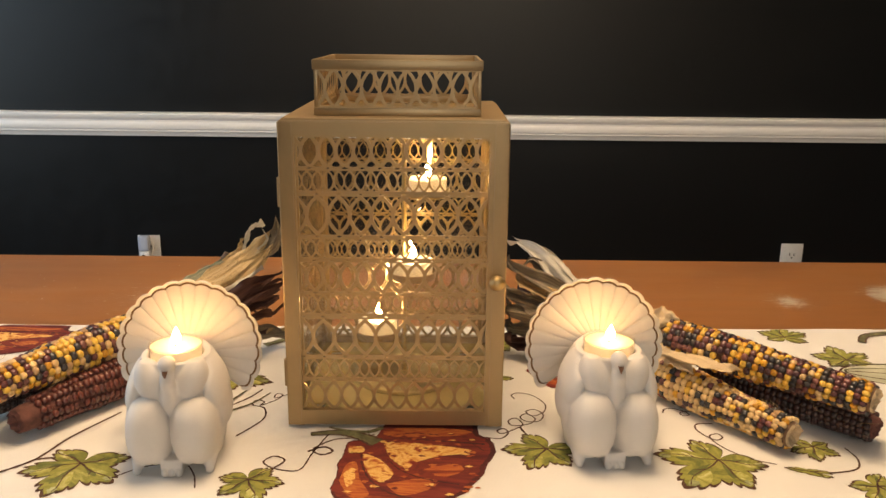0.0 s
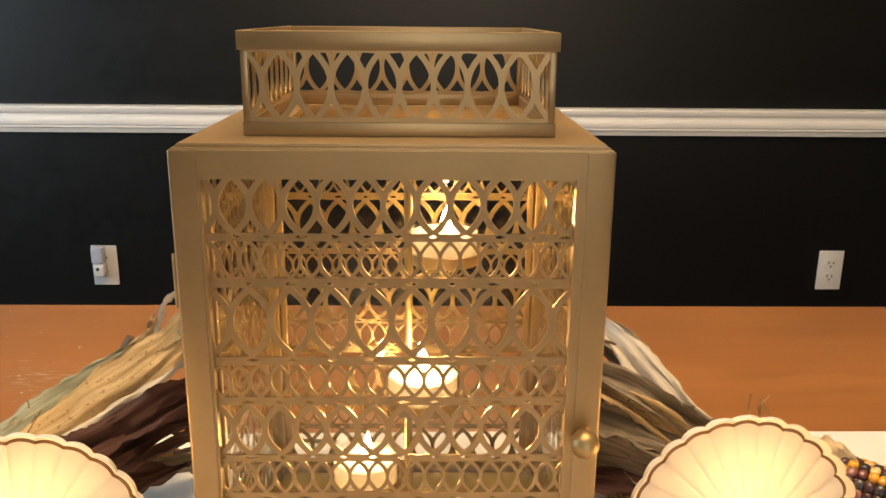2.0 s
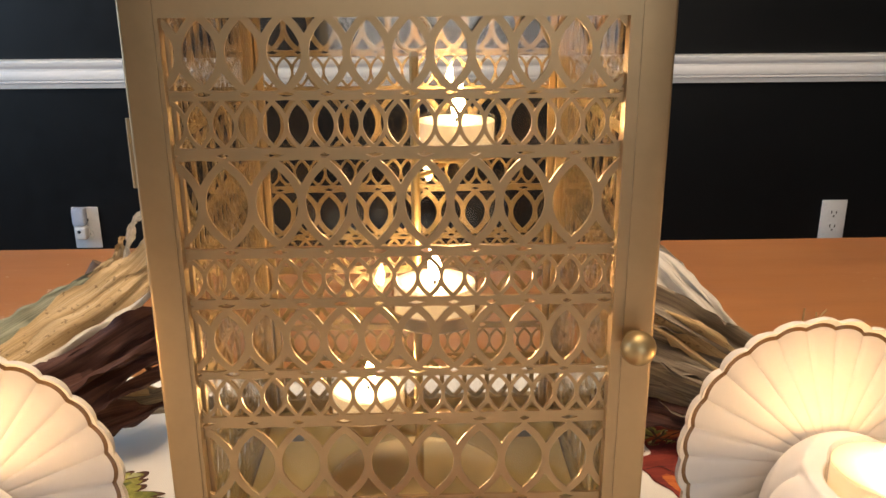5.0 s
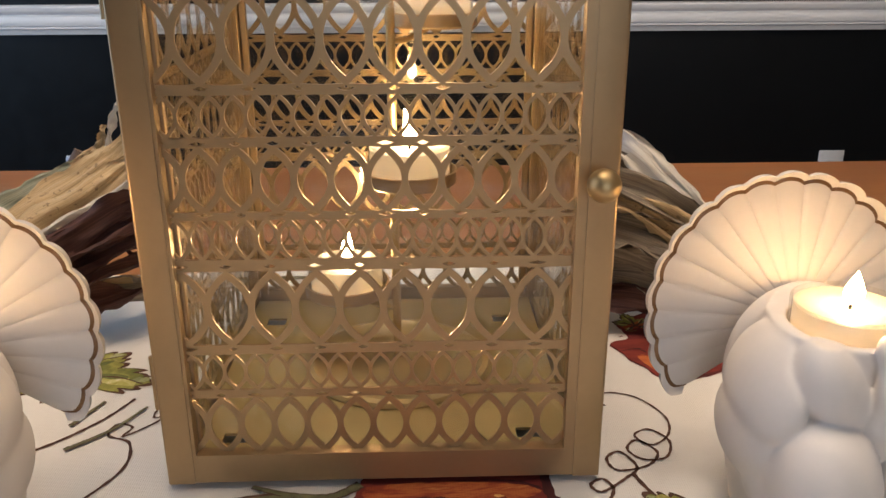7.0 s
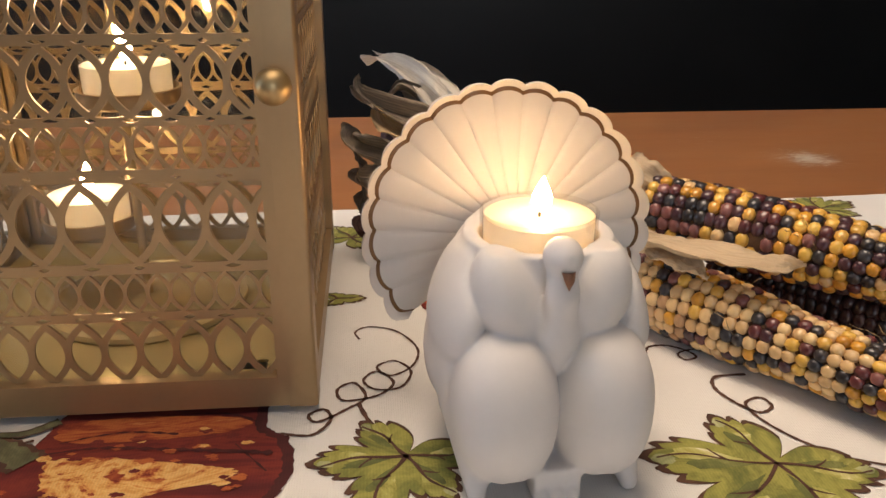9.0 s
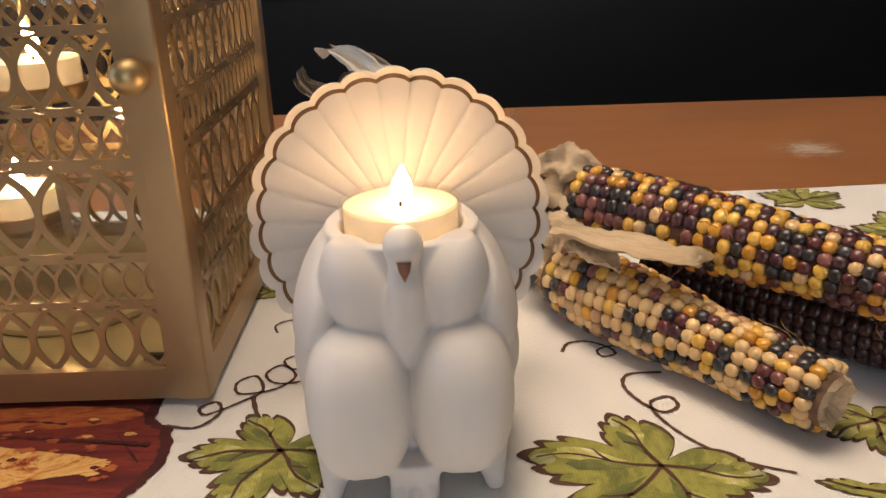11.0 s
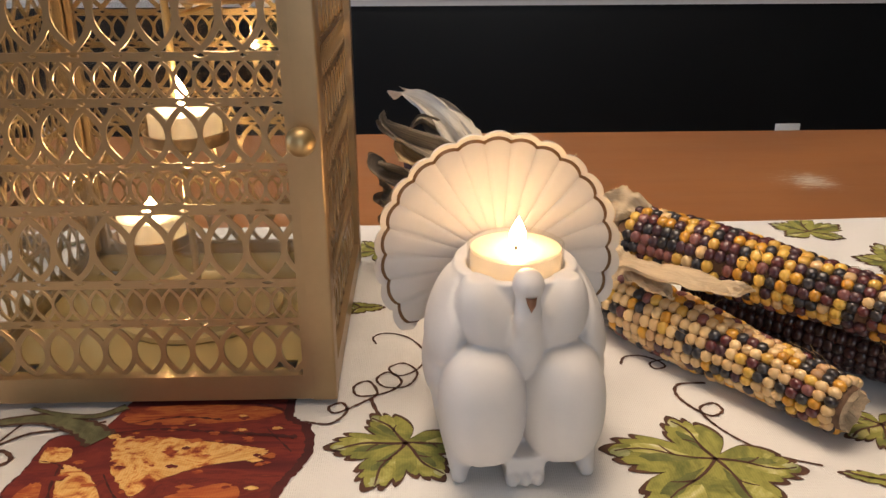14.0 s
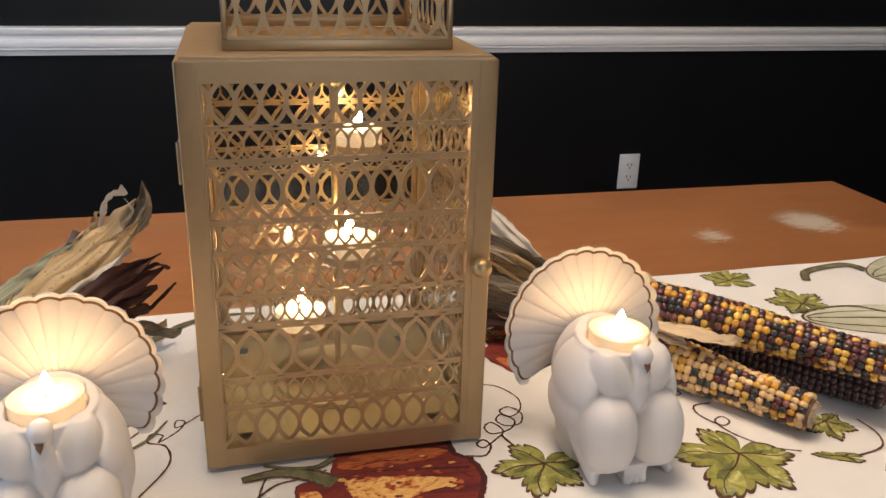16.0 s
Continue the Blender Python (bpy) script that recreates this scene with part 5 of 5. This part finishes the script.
def corn_ear(butt, tip, r0, nrows, pitch, colours, label, seed, cobmat=None, kheight=0.0030, gaps=0.01, bare=0.0, fill=1.18, jitter=1.0):
    """An ear of dried corn from butt to tip with its kernels in rows; the upper kernels are single pieces."""
    rnd = random.Random(seed)
    butt, tip = Vector(butt), Vector(tip)
    axis = tip - butt
    L = axis.length
    axis.normalize()
    side = axis.cross(Vector((0, 0, 1))).normalized()
    up = side.cross(axis)
    ear = thing("corn_ear", *butt, 0, label, "dried corn", "dried corn ears")
    bm = bmesh.new()
    n, seg = 22, 24
    pts = [axis * (L * i / n) for i in range(n + 1)]
    rings = []
    for i, p in enumerate(pts):
        s = i / n
        r = ear_radius(s, r0) - kheight * 0.8
        if i == n:
            r *= 0.92
        rings.append([bm.verts.new(p + r * (1 + 0.05 * rnd.uniform(-1, 1) * (i == n)) * (math.cos(2 * math.pi * k / seg) * side + math.sin(2 * math.pi * k / seg) * up)) for k in range(seg)])
    for a, b_ in zip(rings, rings[1:]):
        for k in range(seg):
            bm.faces.new((a[k], a[(k + 1) % seg], b_[(k + 1) % seg], b_[k]))
    # the sides take slot 1, darkened as shade between kernels; then the broken tip: a rough, hollowed end
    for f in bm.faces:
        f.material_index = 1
    last = rings[-1]
    for depth, k2 in ((0.0010, 0.90), (0.0006, 0.70), (-0.0012, 0.46), (-0.0040, 0.24)):
        ring = [bm.verts.new(pts[-1] + axis * (depth + rnd.uniform(-0.0020, 0.0020)) + (v.co - pts[-1]) * k2 * rnd.uniform(0.9, 1.1)) for v in rings[-1]]
        for k in range(seg):
            bm.faces.new((last[k], last[(k + 1) % seg], ring[(k + 1) % seg], ring[k]))
        last = ring
    bm.faces.new(last)
    bm.faces.new(list(reversed(rings[0])))
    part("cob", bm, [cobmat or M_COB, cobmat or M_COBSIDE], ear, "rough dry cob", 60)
    me = finish(kernel_mesh(), "kernel", kernel_mat("kernels_" + str(seed), colours), 80)
    under = kernel_mat("kernel_rest_" + str(seed), colours, True)
    count = int((L - 0.0035) / pitch) + 1
    rest, single = [], 0
    base = [(v.co.copy(), i) for i, v in enumerate(me.vertices)]
    faces = [tuple(p.vertices) for p in me.polygons]
    rv, rf = [], []
    todo = []
    for r_i in range(nrows):
        phase = rnd.uniform(-0.3, 0.3) * jitter
        for k in range(count):
            if rnd.random() < gaps:
                continue
            x = 0.004 + pitch * (k + 0.5 + phase * 0.6 + rnd.uniform(-0.09, 0.09))
            if x > L - bare - 0.0010 - 0.004 * rnd.random() or x < 0.002:
                continue
            s = x / L
            ang = 2 * math.pi * r_i / nrows + 0.16 * math.sin(s * 4 + seed) + rnd.uniform(-0.025, 0.025)
            R = ear_radius(s, r0)
            out = math.cos(ang) * side + math.sin(ang) * up
            around = axis.cross(out)
            w, l = math.pi * (R - kheight * 0.3) / nrows * fill * rnd.uniform(0.965, 1.035), pitch * 0.59 * rnd.uniform(0.95, 1.06)
            h = kheight * rnd.uniform(0.85, 1.15)
            m = Matrix((axis * l, around * w, out * h)).transposed().to_4x4()
            tilt = rnd.uniform(-0.10, 0.10)
            m = Matrix.Translation(axis * x + out * (R - kheight * 0.75)) @ Matrix.Rotation(tilt, 4, out) @ m
            todo.append((out.z - 0.45 * out.y, m))
    todo.sort(key=lambda q: -q[0])
    for i, (_, m) in enumerate(todo):
        if i < 300:
            ob = new("kernel", me)
            ob.parent = ear
            ob.matrix_basis = m
        else:
            o = len(rv)
            rv += [tuple(m @ c) for c, _ in base]
            rf += [tuple(o + q for q in f) for f in faces]
    if rv:
        me2 = bpy.data.meshes.new("kernel_rest")
        me2.from_pydata(rv, [], rf)
        me2.materials.append(under)
        me2.shade_smooth()
        ob = tagged(new("kernel_rest", me2), "", "", "", "stuff")
        ob.parent = ear
    # a few threads of dry silk
    for q in range(5):
        s = rnd.uniform(0.3, 0.95)
        a = rnd.uniform(0.2, 2.6)
        p = axis * (L * s) + (math.cos(a) * side + math.sin(a) * up) * (ear_radius(s, r0) + 0.0008)
        bm = bmesh.new()
        d = Vector((rnd.uniform(-1, 1), rnd.uniform(-1, 1), rnd.uniform(0.1, 0.7))).normalized()
        line = [p + d * 0.004 * k + Vector((rnd.uniform(-1, 1), rnd.uniform(-1, 1), rnd.uniform(-1, 1))) * 0.0010 for k in range(5)]
        tube(bm, line, 0.00016, 5)
        part("silk", bm, M_SILK, ear, "thread of dry corn silk")
    return ear, axis, side, up


def husk_leaf(ear, ctrl, width, material, seed, cup=0.35, ruffle=0.003, fold=0.0, label="", torn=0.0, face=None):
    """A dry husk leaf along control points given in the room; it curls across its width and ruffles at the edges."""
    rnd = random.Random(seed)
    pts = [Vector(p) - ear.location for p in ctrl]
    n, m = 44, 13
    line = [Vector(p) for p in spline([tuple(p) for p in pts], max(2, n // (len(pts) - 1)))]
    n = len(line) - 1
    bm = bmesh.new()
    uvl = bm.loops.layers.uv.new("UVMap")
    ph = rnd.uniform(0, 6)
    grids = []
    upv = Vector(face or (rnd.uniform(-0.3, 0.3), rnd.uniform(-0.6, -0.1), 1)).normalized()
    for i, p in enumerate(line):
        s = i / n
        t = (line[min(i + 1, n)] - line[max(i - 1, 0)]).normalized()
        x = t.cross(upv).normalized()
        z = x.cross(t)
        wd = width * (0.30 + 0.70 * math.sin(math.pi * min(1.0, 0.10 + s * 1.0)) ** 0.8) * (1.0 if s < 0.8 else max(0.16, 1 - ((s - 0.8) / 0.2) ** 1.9))
        tw = fold * s + 0.25 * math.sin(3 * s + ph)
        x, z = x * math.cos(tw) + z * math.sin(tw), z * math.cos(tw) - x * math.sin(tw)
        row = []
        for j in range(m):
            u = -1 + 2 * j / (m - 1)
            lift = cup * wd * u * u + 0.10 * wd * math.sin(5 * u + ph + 2 * s) + ruffle * abs(u) ** 2 * math.sin(s * 17 + ph + u * 2) * (0.3 + s)
            q3 = Vector((u * 1.6 + seed * 3.1, s * 5.0, seed * 1.7))
            flat = min(1.0, ruffle / 0.002)
            lift += flat * (0.0032 + 0.020 * torn) * noise.noise(q3) * (0.4 + s) + 0.0014 * noise.noise(q3 * 3.1)
            edge_n = noise.noise(Vector((seed * 2.3 + (5 if u > 0 else 0), s * 7.0, 0.3))) + 0.5 * noise.noise(Vector((seed + (9 if u > 0 else 0), s * 21.0, 1.3)))
            ragged = 1 + (0.30 * flat * edge_n * abs(u) if abs(u) > 0.3 else 0.0) + torn * rnd.uniform(-1, 0.2) * (abs(u) > 0.85)
            row.append((p + x * (u * wd * ragged) + z * lift, (j / (m - 1) + seed * 0.37, s), z))
        grids.append(row)
    for side_ in (0, 1):
        vs = [[bm.verts.new(q[0] + q[2] * (0.00025 if side_ else -0.00025)) for q in row] for row in grids]
        for i in range(n):
            for j in range(m - 1):
                q = [(i, j), (i, j + 1), (i + 1, j + 1), (i + 1, j)]
                f = bm.faces.new([vs[a][b_] for a, b_ in (q if side_ else q[::-1])])
                for lp, (a, b_) in zip(f.loops, (q if side_ else q[::-1])):
                    lp[uvl].uv = grids[a][b_][1]
        if side_:
            for i in range(n):
                for j in (0, m - 1):
                    bm.faces.new((low[i][j], low[i + 1][j], vs[i + 1][j], vs[i][j]))
            for j in range(m - 1):
                for i in (0, n):
                    bm.faces.new((low[i][j], low[i][j + 1], vs[i][j + 1], vs[i][j]))
        low = vs
    return part("husk_leaf", bm, material, ear, label, 60)


# the bundle beside one turkey: pale ear in front, mixed ear on top, dark ear below
ear_a, *_ = corn_ear((0.2490, 0.7450, 0.0190), (0.3290, 0.6290, 0.0172), 0.0186, 17, 0.0056, LIGHT_EAR, "ear of dried corn with cream, yellow and dark kernels", 11)
ear_b, *_ = corn_ear((0.2600, 0.7690, 0.0500), (0.3920, 0.6310, 0.0470), 0.0188, 17, 0.0056, MIXED_EAR, "ear of dried corn with plum, black and amber kernels", 12)
corn_ear((0.2950, 0.7560, 0.0185), (0.4040, 0.6440, 0.0165), 0.0172, 14, 0.0052, DARK_EAR, "ear of very dark maroon dried corn", 13, M_COBRED)
# the bundle beside the other turkey
ear_d, *_ = corn_ear((-0.2400, 0.7480, 0.0200), (-0.3040, 0.6380, 0.0185), 0.0188, 11, 0.0049, RED_EAR, "ear of dark red dried corn with a broken tip", 14, M_COBRED, 0.0032, 0.012, 0.012, 0.90, 0.4)
ear_e, *_ = corn_ear((-0.2480, 0.7720, 0.0500), (-0.3420, 0.6080, 0.0460), 0.0190, 15, 0.0058, LEFT_EAR, "ear of dried corn with yellow, maroon and black kernels", 15)
ear_f, *_ = corn_ear((-0.2900, 0.7720, 0.0185), (-0.3760, 0.6300, 0.0170), 0.0172, 14, 0.0052, DARK_EAR, "ear of very dark maroon dried corn", 16, M_COBRED)

# husks turned back from the ears, behind the turkeys
R = random.Random(5)


def husk_bunch(ear, base, mid, end, count, width, mats, seed, spread, label):
    for i in range(count):
        j = lambda s: Vector((R.uniform(-s, s), R.uniform(-s, s), R.uniform(-s, s) * 0.8))
        b0, m0, e0 = Vector(base) + j(0.006), Vector(mid) + j(spread * 0.6), Vector(end) + j(spread)
        for q in (m0, e0):
            q.z = max(q.z, 0.006)
        husk_leaf(ear, [b0, b0.lerp(m0, 0.5) + j(0.004), m0, m0.lerp(e0, 0.55) + j(spread * 0.3), e0], width * R.uniform(0.75, 1.15), mats[i % len(mats)], seed + i, 0.30, 0.003, R.uniform(-0.6, 0.6), label, 0.12)


# beside the pale side of the lantern: tall pale leaves, weathered leaves below
FACE_R = (-0.25, -0.72, 0.62)
for k, (dx, dy, dz, wd, tip) in enumerate(((0.004, 0.004, 0.000, 0.0060, (0.124, 0.914, 0.108)), (0.000, -0.002, -0.006, 0.0120, (0.116, 0.908, 0.105)), (0.004, -0.008, -0.020, 0.0095, (0.128, 0.872, 0.084)))):
    t = Vector(tip)
    husk_leaf(ear_b, [(0.258, 0.772, 0.040 + dz * 0.4), (0.220 + dx, 0.808 + dy, 0.048 + dz * 0.6), (0.193 + dx, 0.834 + dy, 0.060 + dz), (0.174 + dx, 0.852 + dy, 0.080 + dz), (0.155 + dx, 0.872 + dy, 0.098 + dz), tuple(t.lerp(Vector((0.155, 0.872, 0.098)), 0.45) + Vector((0, 0, 0.004))), tip],
              wd, M_HUSKPALE if k < 2 else M_HUSKGREY, 31 + k, (-0.3, -0.10, -0.35)[k], 0.0030, (0.2, -0.2, 0.6)[k], "pale cream ragged husk leaf", 0.20, FACE_R)
for k, (mid, end, wd, mt) in enumerate((((0.196, 0.812, 0.058), (0.116, 0.856, 0.092), 0.0105, M_HUSKGREY), ((0.190, 0.806, 0.052), (0.128, 0.846, 0.078), 0.0105, M_HUSK), ((0.192, 0.804, 0.046), (0.112, 0.846, 0.066), 0.0120, M_HUSKGREY),
                                        ((0.188, 0.800, 0.040), (0.114, 0.842, 0.050), 0.0140, M_HUSKGREY), ((0.188, 0.796, 0.030), (0.116, 0.836, 0.034), 0.0130, M_HUSKGREY), ((0.186, 0.792, 0.022), (0.118, 0.828, 0.018), 0.0100, M_HUSKDARK),
                                        ((0.200, 0.818, 0.050), (0.132, 0.868, 0.062), 0.0120, M_HUSKDARK))):
    b0, m0, e0 = Vector((0.258, 0.766, 0.044 - 0.004 * k)), Vector(mid), Vector(end)
    husk_leaf(ear_a if k > 3 else ear_b, [b0, b0.lerp(m0, 0.5) + Vector((0, 0, 0.004)), m0, m0.lerp(e0, 0.55) + Vector((0, 0, 0.003)), e0, e0 + Vector((-0.001, 0.008, 0.008))], wd, mt, 41 + k, -0.25 if k % 2 else 0.25, 0.0060, R.uniform(-0.6, 0.6), "weathered brown husk leaf", 0.38, FACE_R)
husk_leaf(ear_b, [(0.268, 0.766, 0.052), (0.260, 0.772, 0.062), (0.248, 0.778, 0.064), (0.236, 0.788, 0.058)], 0.007, M_HUSK, 71, 0.5, 0.002, 0.4, "tan husk at the ear's butt")
husk_leaf(ear_a, [(0.262, 0.748, 0.028), (0.252, 0.760, 0.036), (0.240, 0.766, 0.042), (0.228, 0.772, 0.040)], 0.014, M_HUSK, 72, 0.5, 0.002, -0.4, "tan husk at the ear's butt")
for k, (ear, pts, wd) in enumerate((
        (ear_b, [(0.268, 0.758, 0.060), (0.256, 0.764, 0.069), (0.246, 0.770, 0.069), (0.234, 0.779, 0.062)], 0.0100), (ear_b, [(0.266, 0.754, 0.050), (0.254, 0.760, 0.056), (0.242, 0.767, 0.055), (0.232, 0.776, 0.048)], 0.0095),
        (ear_a, [(0.259, 0.733, 0.034), (0.249, 0.742, 0.040), (0.240, 0.750, 0.040), (0.228, 0.758, 0.034)], 0.0100), (ear_a, [(0.257, 0.731, 0.024), (0.247, 0.739, 0.027), (0.238, 0.747, 0.026), (0.228, 0.755, 0.022)], 0.0095),
        (ear_a, [(0.254, 0.731, 0.014), (0.245, 0.739, 0.015), (0.236, 0.746, 0.014)], 0.0080))):
    husk_leaf(ear, pts, wd, M_HUSKFLAP, 141 + k, -0.30, 0.0022, (0.3, -0.2, 0.2, -0.3, 0.1)[k], "crumpled tan husk round the ear's butt", 0.10, (-0.15, -0.85, 0.5))
# the loose flap over the pale ear
husk_leaf(ear_a, [(0.243, 0.735, 0.046), (0.256, 0.717, 0.049), (0.272, 0.700, 0.050), (0.288, 0.684, 0.052), (0.299, 0.678, 0.054)], 0.0095, M_HUSKFLAP, 73, 0.12, 0.0012, 0.10, "flat tan husk flap")
husk_leaf(ear_a, [(0.250, 0.728, 0.044), (0.258, 0.712, 0.044), (0.266, 0.697, 0.040)], 0.0075, M_HUSKFLAP, 74, 0.15, 0.001, 0.0, "flat tan husk flap")

# beside the other turkey: tan and green leaves above, dark red-brown ones below
FACE_L = (0.30, -0.72, 0.62)
for k, (pts, wd, mt, fold, lab) in enumerate((
        ([(-0.250, 0.776, 0.060), (-0.222, 0.820, 0.072), (-0.196, 0.850, 0.084), (-0.172, 0.868, 0.098)], 0.0110, M_HUSKGREEN, -0.1, "faded green husk leaf"),
        ([(-0.246, 0.774, 0.054), (-0.212, 0.818, 0.070), (-0.180, 0.846, 0.086), (-0.154, 0.866, 0.106), (-0.138, 0.874, 0.124)], 0.0135, M_HUSK, 0.1, "tan spotted husk leaf"),
        ([(-0.242, 0.768, 0.047), (-0.206, 0.808, 0.062), (-0.172, 0.836, 0.078), (-0.146, 0.856, 0.098), (-0.134, 0.864, 0.112)], 0.0105, M_HUSK, -0.2, "tan spotted husk leaf"),
        ([(-0.240, 0.764, 0.042), (-0.204, 0.802, 0.056), (-0.170, 0.828, 0.072), (-0.142, 0.846, 0.092)], 0.0080, M_HUSKPALE, 0.1, "cream husk leaf"),
        ([(-0.168, 0.852, 0.088), (-0.144, 0.864, 0.102), (-0.132, 0.867, 0.118), (-0.1305, 0.866, 0.141)], 0.0085, M_HUSKGREY, 0.5, "upright brown husk tip"),
        ([(-0.186, 0.858, 0.094), (-0.172, 0.868, 0.104), (-0.168, 0.870, 0.116)], 0.0028, M_HUSK, 0.4, "narrow tan husk strip"),
        ([(-0.166, 0.866, 0.100), (-0.164, 0.868, 0.112), (-0.158, 0.868, 0.127), (-0.144, 0.868, 0.134)], 0.0021, M_HUSKPALE, 0.9, "curled pale strip of husk"),
        ([(-0.150, 0.862, 0.106), (-0.140, 0.866, 0.116), (-0.146, 0.868, 0.127)], 0.0012, M_HUSKPALE, 0.6, "thin pale husk shred"))):
    husk_leaf(ear_e, pts, wd, mt, 81 + k, -0.22, 0.0020, fold, lab, 0.10, FACE_L)
for k, (mid, end, wd) in enumerate((((-0.186, 0.812, 0.056), (-0.119, 0.838, 0.090), 0.0120), ((-0.188, 0.806, 0.050), (-0.116, 0.836, 0.078), 0.0130), ((-0.184, 0.802, 0.044), (-0.124, 0.834, 0.062), 0.0120),
                                    ((-0.186, 0.798, 0.036), (-0.132, 0.832, 0.046), 0.0120), ((-0.184, 0.820, 0.048), (-0.126, 0.852, 0.066), 0.0140), ((-0.184, 0.792, 0.026), (-0.138, 0.828, 0.026), 0.0110))):
    b0, m0, e0 = Vector((-0.240, 0.764, 0.036 - 0.003 * k)), Vector(mid), Vector(end)
    husk_leaf(ear_d, [b0, b0.lerp(m0, 0.5) + Vector((0, 0, 0.003)), m0, m0.lerp(e0, 0.55) + Vector((0, 0, 0.002)), e0], wd, M_HUSKDARK, 101 + k, 0.25 if k % 2 else -0.25, 0.003, R.uniform(-0.5, 0.5), "dark red-brown husk leaf", 0.20, FACE_L)
for k, pts in enumerate(([(-0.138, 0.836, 0.072), (-0.126, 0.838, 0.080), (-0.113, 0.838, 0.078)], [(-0.142, 0.832, 0.052), (-0.133, 0.835, 0.044), (-0.122, 0.838, 0.052), (-0.110, 0.838, 0.064)],
                         [(-0.150, 0.830, 0.050), (-0.144, 0.833, 0.044), (-0.138, 0.835, 0.048), (-0.134, 0.836, 0.060)], [(-0.140, 0.832, 0.058), (-0.136, 0.834, 0.048), (-0.130, 0.836, 0.044)])):
    husk_leaf(ear_d, pts, 0.0018, M_HUSKDARK, 121 + k, 0.3, 0.001, 0.5, "thin dark husk shred", 0.2, FACE_L)
husk_bunch(ear_d, (-0.240, 0.764, 0.020), (-0.175, 0.826, 0.022), (-0.118, 0.858, 0.014), 3, 0.013, [M_HUSKGREY, M_HUSK], 110, 0.008, "weathered brown husk leaf")
bm = bmesh.new()
q = [Vector(p) - ear_f.location for p in ((-0.262, 0.800, 0.030), (-0.222, 0.842, 0.060), (-0.190, 0.864, 0.086), (-0.1825, 0.868, 0.100))]
tube(bm, q, [0.005, 0.0055, 0.0055, 0.0046], 12)
part("stalk", bm, M_STEM, ear_f, "short dark dry stalk")
for i in range(7):
    bm = bmesh.new()
    b0 = Vector((-0.238 + R.uniform(-0.01, 0.01), 0.80 + R.uniform(-0.012, 0.012), 0.056)) - ear_e.location
    tube(bm, [b0, b0 + Vector((0.004 * R.random(), 0.004, 0.010)), b0 + Vector((0.012 * R.random(), 0.008, 0.014 + 0.010 * R.random()))], 0.0004, 5)
    part("husk_fibre", bm, M_SILK, ear_e, "fine dry husk fibre")
for i in range(4):
    bm = bmesh.new()
    b0 = Vector((0.228 + R.uniform(-0.008, 0.008), 0.796 + R.uniform(-0.008, 0.008), 0.070)) - ear_b.location
    tube(bm, [b0, b0 + Vector((0.003 * R.uniform(-1, 1), 0.002, 0.010)), b0 + Vector((0.008 * R.uniform(-0.5, 1), 0.003, 0.018))], 0.0005, 5)
    part("husk_fibre", bm, M_SILK, ear_b, "fine dry husk fibre")
